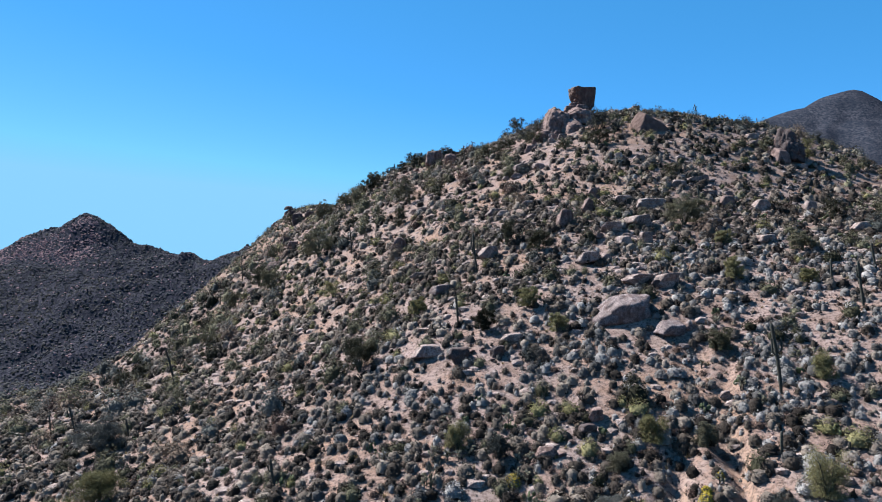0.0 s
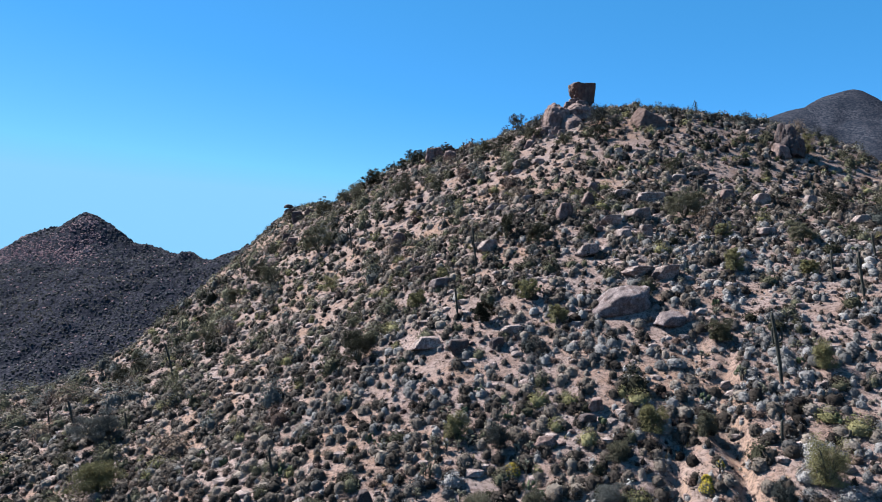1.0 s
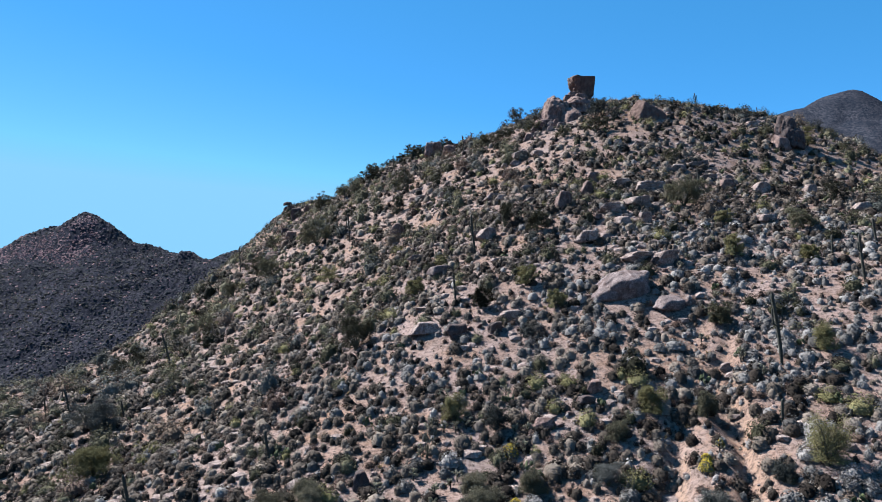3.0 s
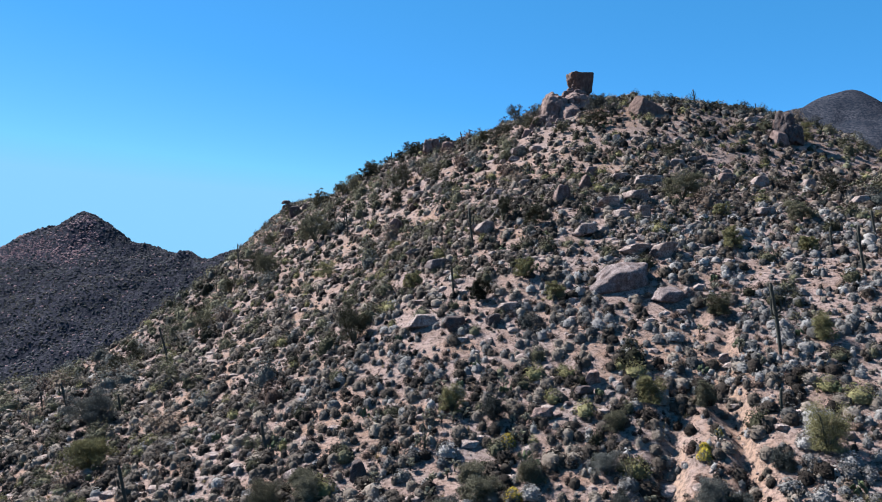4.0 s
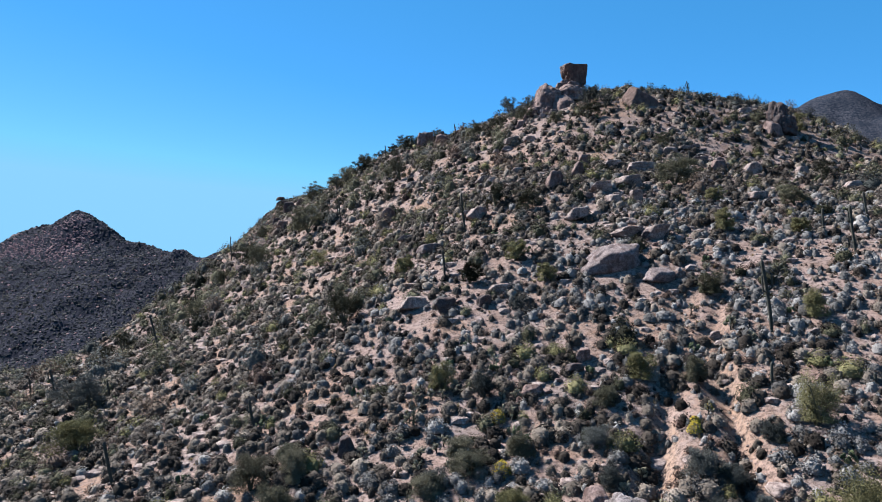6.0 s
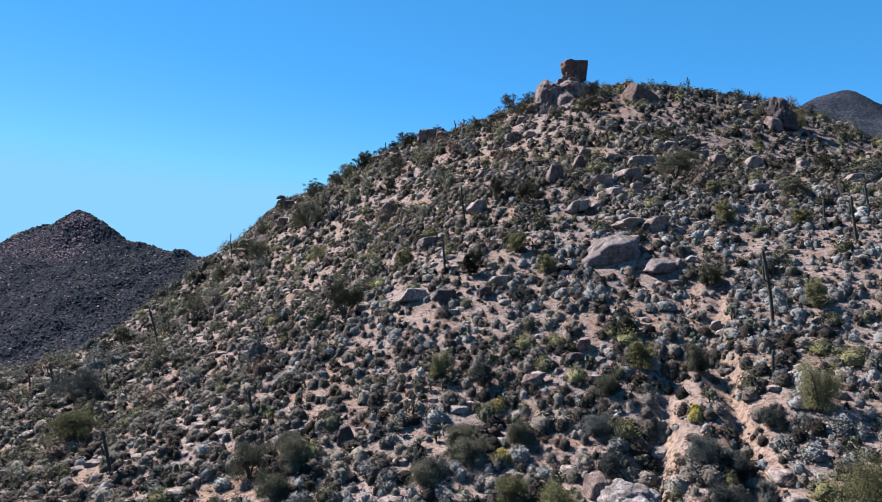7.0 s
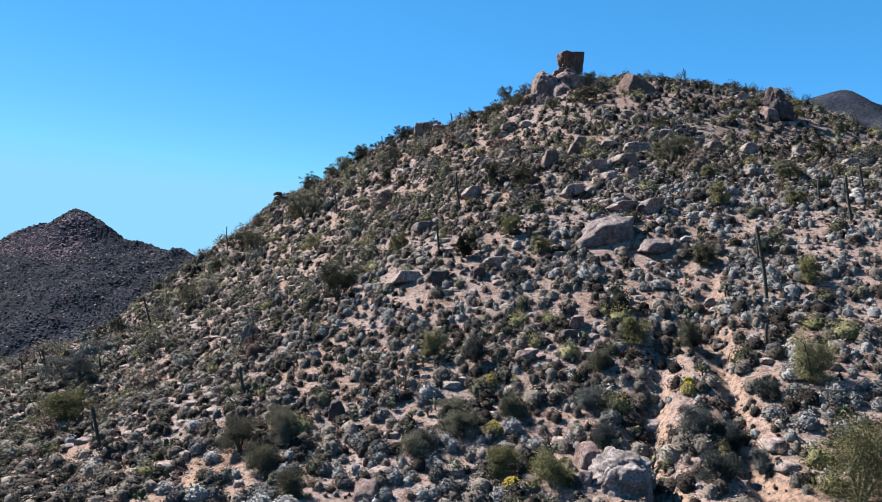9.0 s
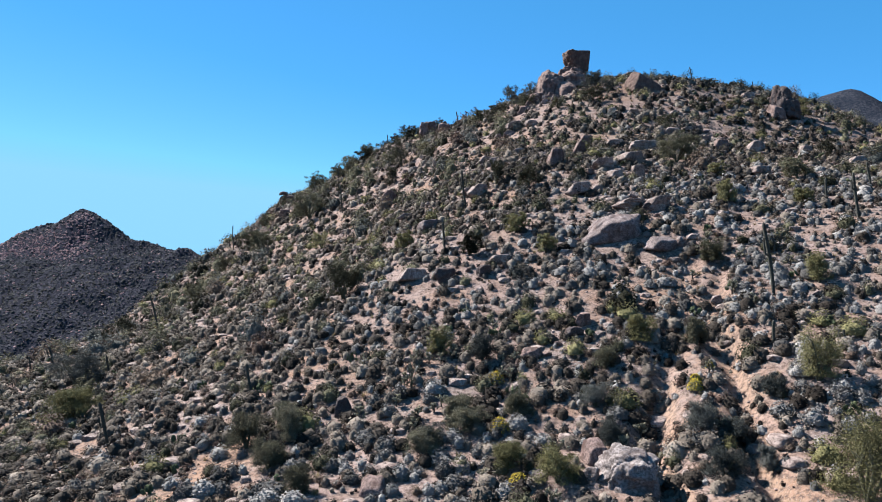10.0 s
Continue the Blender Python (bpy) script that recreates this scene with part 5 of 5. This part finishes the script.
def undergrowth():
    """Seedlings, twigs and pebbles on the open soil."""
    rng = np.random.default_rng(90)
    x, y, rng2 = sites(0.62, 135, 91)
    keep = clear_of(x, y, BIG) & (rng2.random(len(x)) < np.where(y < 88, 0.46, 0.20))
    x, y = x[keep], y[keep]
    z, dice = height(x, y), rng.random((len(x), 3))
    wide = (0.14 + 0.32 * dice[:, 0] ** 2) * (1 + 0.5 * step(80, 100, y))
    rows = np.stack([x, y, z - 0.015, wide, wide * (0.55 + 0.4 * dice[:, 1]), dice[:, 2] * 6.28], -1)
    sort = rng.random(len(x))
    tiny = [hummock(rng, 1, 8, 0.3, size=0.8, jag=0.3, lobes=5) for _ in range(6)]
    for lo, hi, leafy, words in ((0, 0.34, BURSAGE, "tiny grey-green seedlings dotted over the soil"), (0.34, 0.5, DRY, "tiny dry brown plants dotted over the soil"),
                                 (0.5, 0.62, BRITTLE, "tiny silver-grey plants dotted over the soil")):
        mine = (sort >= lo) & (sort < hi)
        stuff("seedlings", tiny, rows[mine], leafy, words, "plants", rng)
    pebbles = [(lambda v, f: (v * 0.5, f))(*boulder_shape(rng, 1, 8, 11.0, 0.1, 0.5)) for _ in range(6)]
    for lo, hi, stone_, words in ((0.62, 0.9, PALE_ROCK, "pale granite pebbles strewn over the soil"), (0.9, 1.0, PINK_ROCK, "brown granite pebbles strewn over the soil")):
        mine = (sort >= lo) & (sort < hi)
        stuff("pebbles", pebbles, rows[mine], stone_, words, "pebbles", rng)


def yellow_bush(rng, x, y, wide):
    """A brittlebush in full bloom."""
    root = new("flowering_bush")
    root.matrix_world = pose(x, y, float(height(x, y)) - 0.04, 0, 0, rng.uniform(0, 360))
    leafage = child("foliage", mesh_of("foliage", *hummock(rng, 2, 380, 0.08, wide, wide * 0.7, 0.8), [BRITTLE]), root)
    way = rng.normal(0, 1, (420, 3))
    way[:, 2] = np.abs(way[:, 2])
    way /= np.linalg.norm(way, axis=1)[:, None]
    place = way * rng.uniform(0.95, 1.15, (420, 1)) * [wide / 2, wide / 2, wide * 0.72]
    child("bloom", mesh_of("bloom", *leaves(rng, place, way + [0, 0, 1], 0.09, 1.1, 0.4), [BLOOM]), leafage, "bright yellow daisy blooms")["kind"] = "stuff"
    tagged(root, "brittlebush covered in bright yellow flowers", "shrub", "flowering bushes")


def bushes():
    """Larger soft bushes standing singly over the middle and upper slopes."""
    rng = np.random.default_rng(123)
    x, y, rng2 = sites(5.2, 300, 124)
    r = np.hypot(x, y)
    thick = 0.5 + 0.5 * rough(x, y, 22, 125)
    keep = clear_of(x, y, BIG, 1.0) & clear_of(x, y, BARE) & (r > 62) & (rng2.random(len(x)) < (0.35 + 0.65 * step(75, 105, r)) * (0.20 + 0.56 * thick**2) + 0.12 * step(-5, -40, x))
    forms = {}
    for words, leafy in (("olive-brown", JOJOBA), ("dusky grey-green", BLUE_LEAF), ("yellow-green", OLIVE_LEAF), ("brown half-dry", DRY)):
        forms[words] = [mesh_of("desert_bush", *join(tuft(rng, 420, 0.05, 0.58, 8), stems(rng, 4, 1, 1.0, 0.014, 3)), [leafy], smooth=True) for _ in range(4)]
    x, y = x[keep], y[keep]
    order = np.argsort(np.hypot(x, y))
    x, y, dice = x[order], y[order], rng.random((len(x), 4))
    wide = 1.8 + 2.5 * dice[:, 1] ** 1.4 + 1.2 * step(90, 150, y) * step(45, 20, x)
    rows = np.stack([x, y, height(x, y) - 0.06, wide, wide * (0.6 + 0.35 * dice[:, 2]), dice[:, 3] * 6.28], -1)
    sort = np.searchsorted([0.54, 0.85, 0.88], dice[:, 0])
    kinds = list(forms)
    for row, k in zip(rows[:270], sort[:270]):
        ob = new("desert_bush", forms[kinds[k]][int(rng.integers(0, 4))])
        ob.matrix_world = pose(*row[:3], 0, 0, math.degrees(row[5])) @ Matrix.Diagonal((row[3], row[3], row[4], 1))
        tagged(ob, f"{kinds[k]} {'broad' if row[3] > 3 else 'rounded'} desert bush with fine twigs", "bush")
    leafy = dict(zip(kinds, (JOJOBA, BLUE_LEAF, OLIVE_LEAF, DRY)))
    shapes = [tuft(rng, 200, 0.062, 0.66, 7) for _ in range(6)]
    for k, words in enumerate(kinds):
        mine = rows[270:][sort[270:] == k]
        stuff("desert_bush_cover", shapes, mine, leafy[words], f"many {words} desert bushes on the upper slope", "bushes", rng)
    return shapes


def ridge(shapes):
    """Bushes and rocks along the brow of the hill."""
    rng = np.random.default_rng(140)
    turn = np.radians(np.concatenate([np.arange(-21, -9, 0.19), np.arange(-9, 6, 0.3), np.arange(11, 28, 0.42)]))
    turn = turn + rng.normal(0, 0.003, len(turn))
    far = np.arange(90, 470, 1.0)
    a, d = np.meshgrid(turn, far, indexing="ij")
    rise = (height(np.sin(a) * d, np.cos(a) * d) - 25) / d
    r = far[np.argmax(rise, 1)] + rng.uniform(-7, 2, len(turn))
    x, y = np.sin(turn) * r, np.cos(turn) * r
    free = clear_of(x, y, [(29.5, 165, 9)])
    x, y, r = x[free], y[free], r[free]
    size = (0.9 + 2.6 * rng.random(len(x)) ** 2) * np.minimum(r, 260) / 170 * np.where(x > 20, 0.62, 1.0)
    rows = np.stack([x, y, height(x, y) - 0.1, size, size * rng.uniform(0.5, 1.0, len(x)), rng.uniform(0, 6.28, len(x))], -1)
    sort = rng.random(len(x))
    stuff("ridge_bushes", shapes, rows[sort < 0.38], BLUE_LEAF, "dusky bushes along the brow of the hill", "bushes", rng)
    stuff("ridge_bushes", shapes, rows[(sort >= 0.38) & (sort < 0.66)], JOJOBA, "olive-brown bushes along the brow of the hill", "bushes", rng)
    for row in rows[sort >= 0.66]:
        boulder(rng, row[0], row[1], min(row[3], 2.6) * 0.9, min(row[3], 2.6) * rng.uniform(0.4, 0.8), PINK_ROCK if rng.random() < 0.6 else DARK_ROCK, "weathered granite boulder on the brow of the hill", depth=3, block=0.7, sharp=13)
    # thicker scrub on the knoll behind the brow
    x, y = rng.uniform(-128, -58, 420), rng.uniform(325, 440, 420)
    size = 1.6 + 2.6 * rng.random(420) ** 2
    rows = np.stack([x, y, height(x, y) - 0.1, size, size * rng.uniform(0.5, 0.8, 420), rng.uniform(0, 6.28, 420)], -1)
    stuff("knoll_bushes", shapes, rows[:210], BLUE_LEAF, "dusky bushes crowding the knoll behind the brow", "bushes", rng)
    stuff("knoll_bushes", shapes, rows[210:], JOJOBA, "olive-brown bushes crowding the knoll behind the brow", "bushes", rng)


def silver_carpet():
    """Low silver plants crowding the lower right-hand slope and the flats between the larger shrubs."""
    rng = np.random.default_rng(150)
    x, y, rng2 = sites(0.8, 92, 151)
    thick = 0.5 + 0.5 * rough(x, y, 6, 152)
    chance = (0.10 + 0.22 * thick) * (0.7 + 0.3 * step(-8, 6, x)) + 0.75 * step(14, 24, x) * thick
    keep = clear_of(x, y, BIG) & clear_of(x, y, BARE) & (away(x, y, GULLY) > 0.9 * step(-0.25, 0.25, rough(x, y, 3, 58))) & (rng2.random(len(x)) < chance)
    x, y = x[keep], y[keep]
    dice = rng.random((len(x), 4))
    wide = 0.42 + 0.5 * dice[:, 0] ** 1.5
    rows = np.stack([x, y, height(x, y) - 0.03, wide, wide * (0.6 + 0.5 * dice[:, 1]), dice[:, 2] * 6.28], -1)
    shapes = [tuft(rng, 34, 0.14, 0.80, 6) for _ in range(8)]
    stuff("silver_plants", shapes, rows[dice[:, 3] < 0.6], BRITTLE, "low silver-grey plants crowding the open slope", "plants", rng)
    stuff("grey_plants", shapes, rows[dice[:, 3] >= 0.6], BURSAGE, "low grey-brown plants crowding the open slope", "plants", rng)


scatter()
undergrowth()
ridge(bushes())
silver_carpet()
bloom_rng = np.random.default_rng(4)
for x, y, wide in YELLOW:
    yellow_bush(bloom_rng, x, y, wide * 0.9)


# ---- scrub and rocks on the neighbouring hill ----
def far_cover():
    rng = np.random.default_rng(77)
    y, x = np.meshgrid(np.arange(520, 1240, 3.3), np.arange(-860, -150, 3.3), indexing="ij")
    x, y = (x + rng.uniform(-1.7, 1.7, x.shape)).ravel(), (y + rng.uniform(-1.7, 1.7, y.shape)).ravel()
    keep = (np.abs(x) < 0.70 * y) & (y < 1192 - 0.25 * (x + 560)) & (rng.random(len(x)) < 0.8) & (y > 560 - 0.4 * (x + 560))
    x, y = x[keep], y[keep]
    z = ground_z(x, y)
    shapes = []
    for _ in range(8):
        turn = np.arange(5) * 1.2566 + rng.uniform(0, 0.5, 5)
        ring = np.stack([np.cos(turn) * 0.5, np.sin(turn) * 0.5, rng.uniform(-0.1, 0.25, 5)], -1) * rng.uniform(0.75, 1.2, (5, 1))
        upper = ring * [0.66, 0.66, 0] + [0, 0, 0.62] + rng.uniform(-0.1, 0.1, (5, 3))
        top = np.array([[rng.uniform(-0.15, 0.15), rng.uniform(-0.15, 0.15), 0.85]])
        sides_ = [t for k in range(5) for t in ([k, (k + 1) % 5, 5 + k], [(k + 1) % 5, 5 + (k + 1) % 5, 5 + k], [5 + k, 5 + (k + 1) % 5, 10])]
        shapes.append((np.concatenate([ring, upper, top]), np.array(sides_)))
    dice = rng.random(len(x))
    wide = 2.2 + 3.6 * rng.random(len(x)) ** 2
    rows = np.stack([x, y, z - 0.22 * wide, wide, wide * rng.uniform(0.45, 0.8, len(x)), rng.uniform(0, 6.28, len(x))], -1)
    off = y - 1180 + 0.25 * (x + 560) + 25 * rough(x, y, 45, 78)
    near_top = step(-125, -95, off) * step(-22, -40, off) * step(-515, -570, x)
    craggy = np.abs(off) < 26
    rows[craggy, 3:5] *= rng.uniform(0.6, 1.3, (craggy.sum(), 1))
    stony = dice < 0.055 + 0.8 * near_top
    rows[stony, 3] *= 1 + 0.15 * near_top[stony]
    rows[stony, 4] *= 1 + 0.1 * near_top[stony]
    brown = ~stony & (off < -90) & (rough(x, y, 75, 79) + 0.5 * rough(x, y, 24, 80) + rng.normal(0, 0.25, len(x)) > 0.25)
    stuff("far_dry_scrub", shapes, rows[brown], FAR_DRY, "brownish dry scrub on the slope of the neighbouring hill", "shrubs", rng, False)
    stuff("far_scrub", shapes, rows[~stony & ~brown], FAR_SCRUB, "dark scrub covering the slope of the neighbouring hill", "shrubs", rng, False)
    stuff("far_rocks", shapes, rows[stony], RED_ROCK, "reddish rocks scattered over the neighbouring hill", "rocks", rng, False)


far_cover()
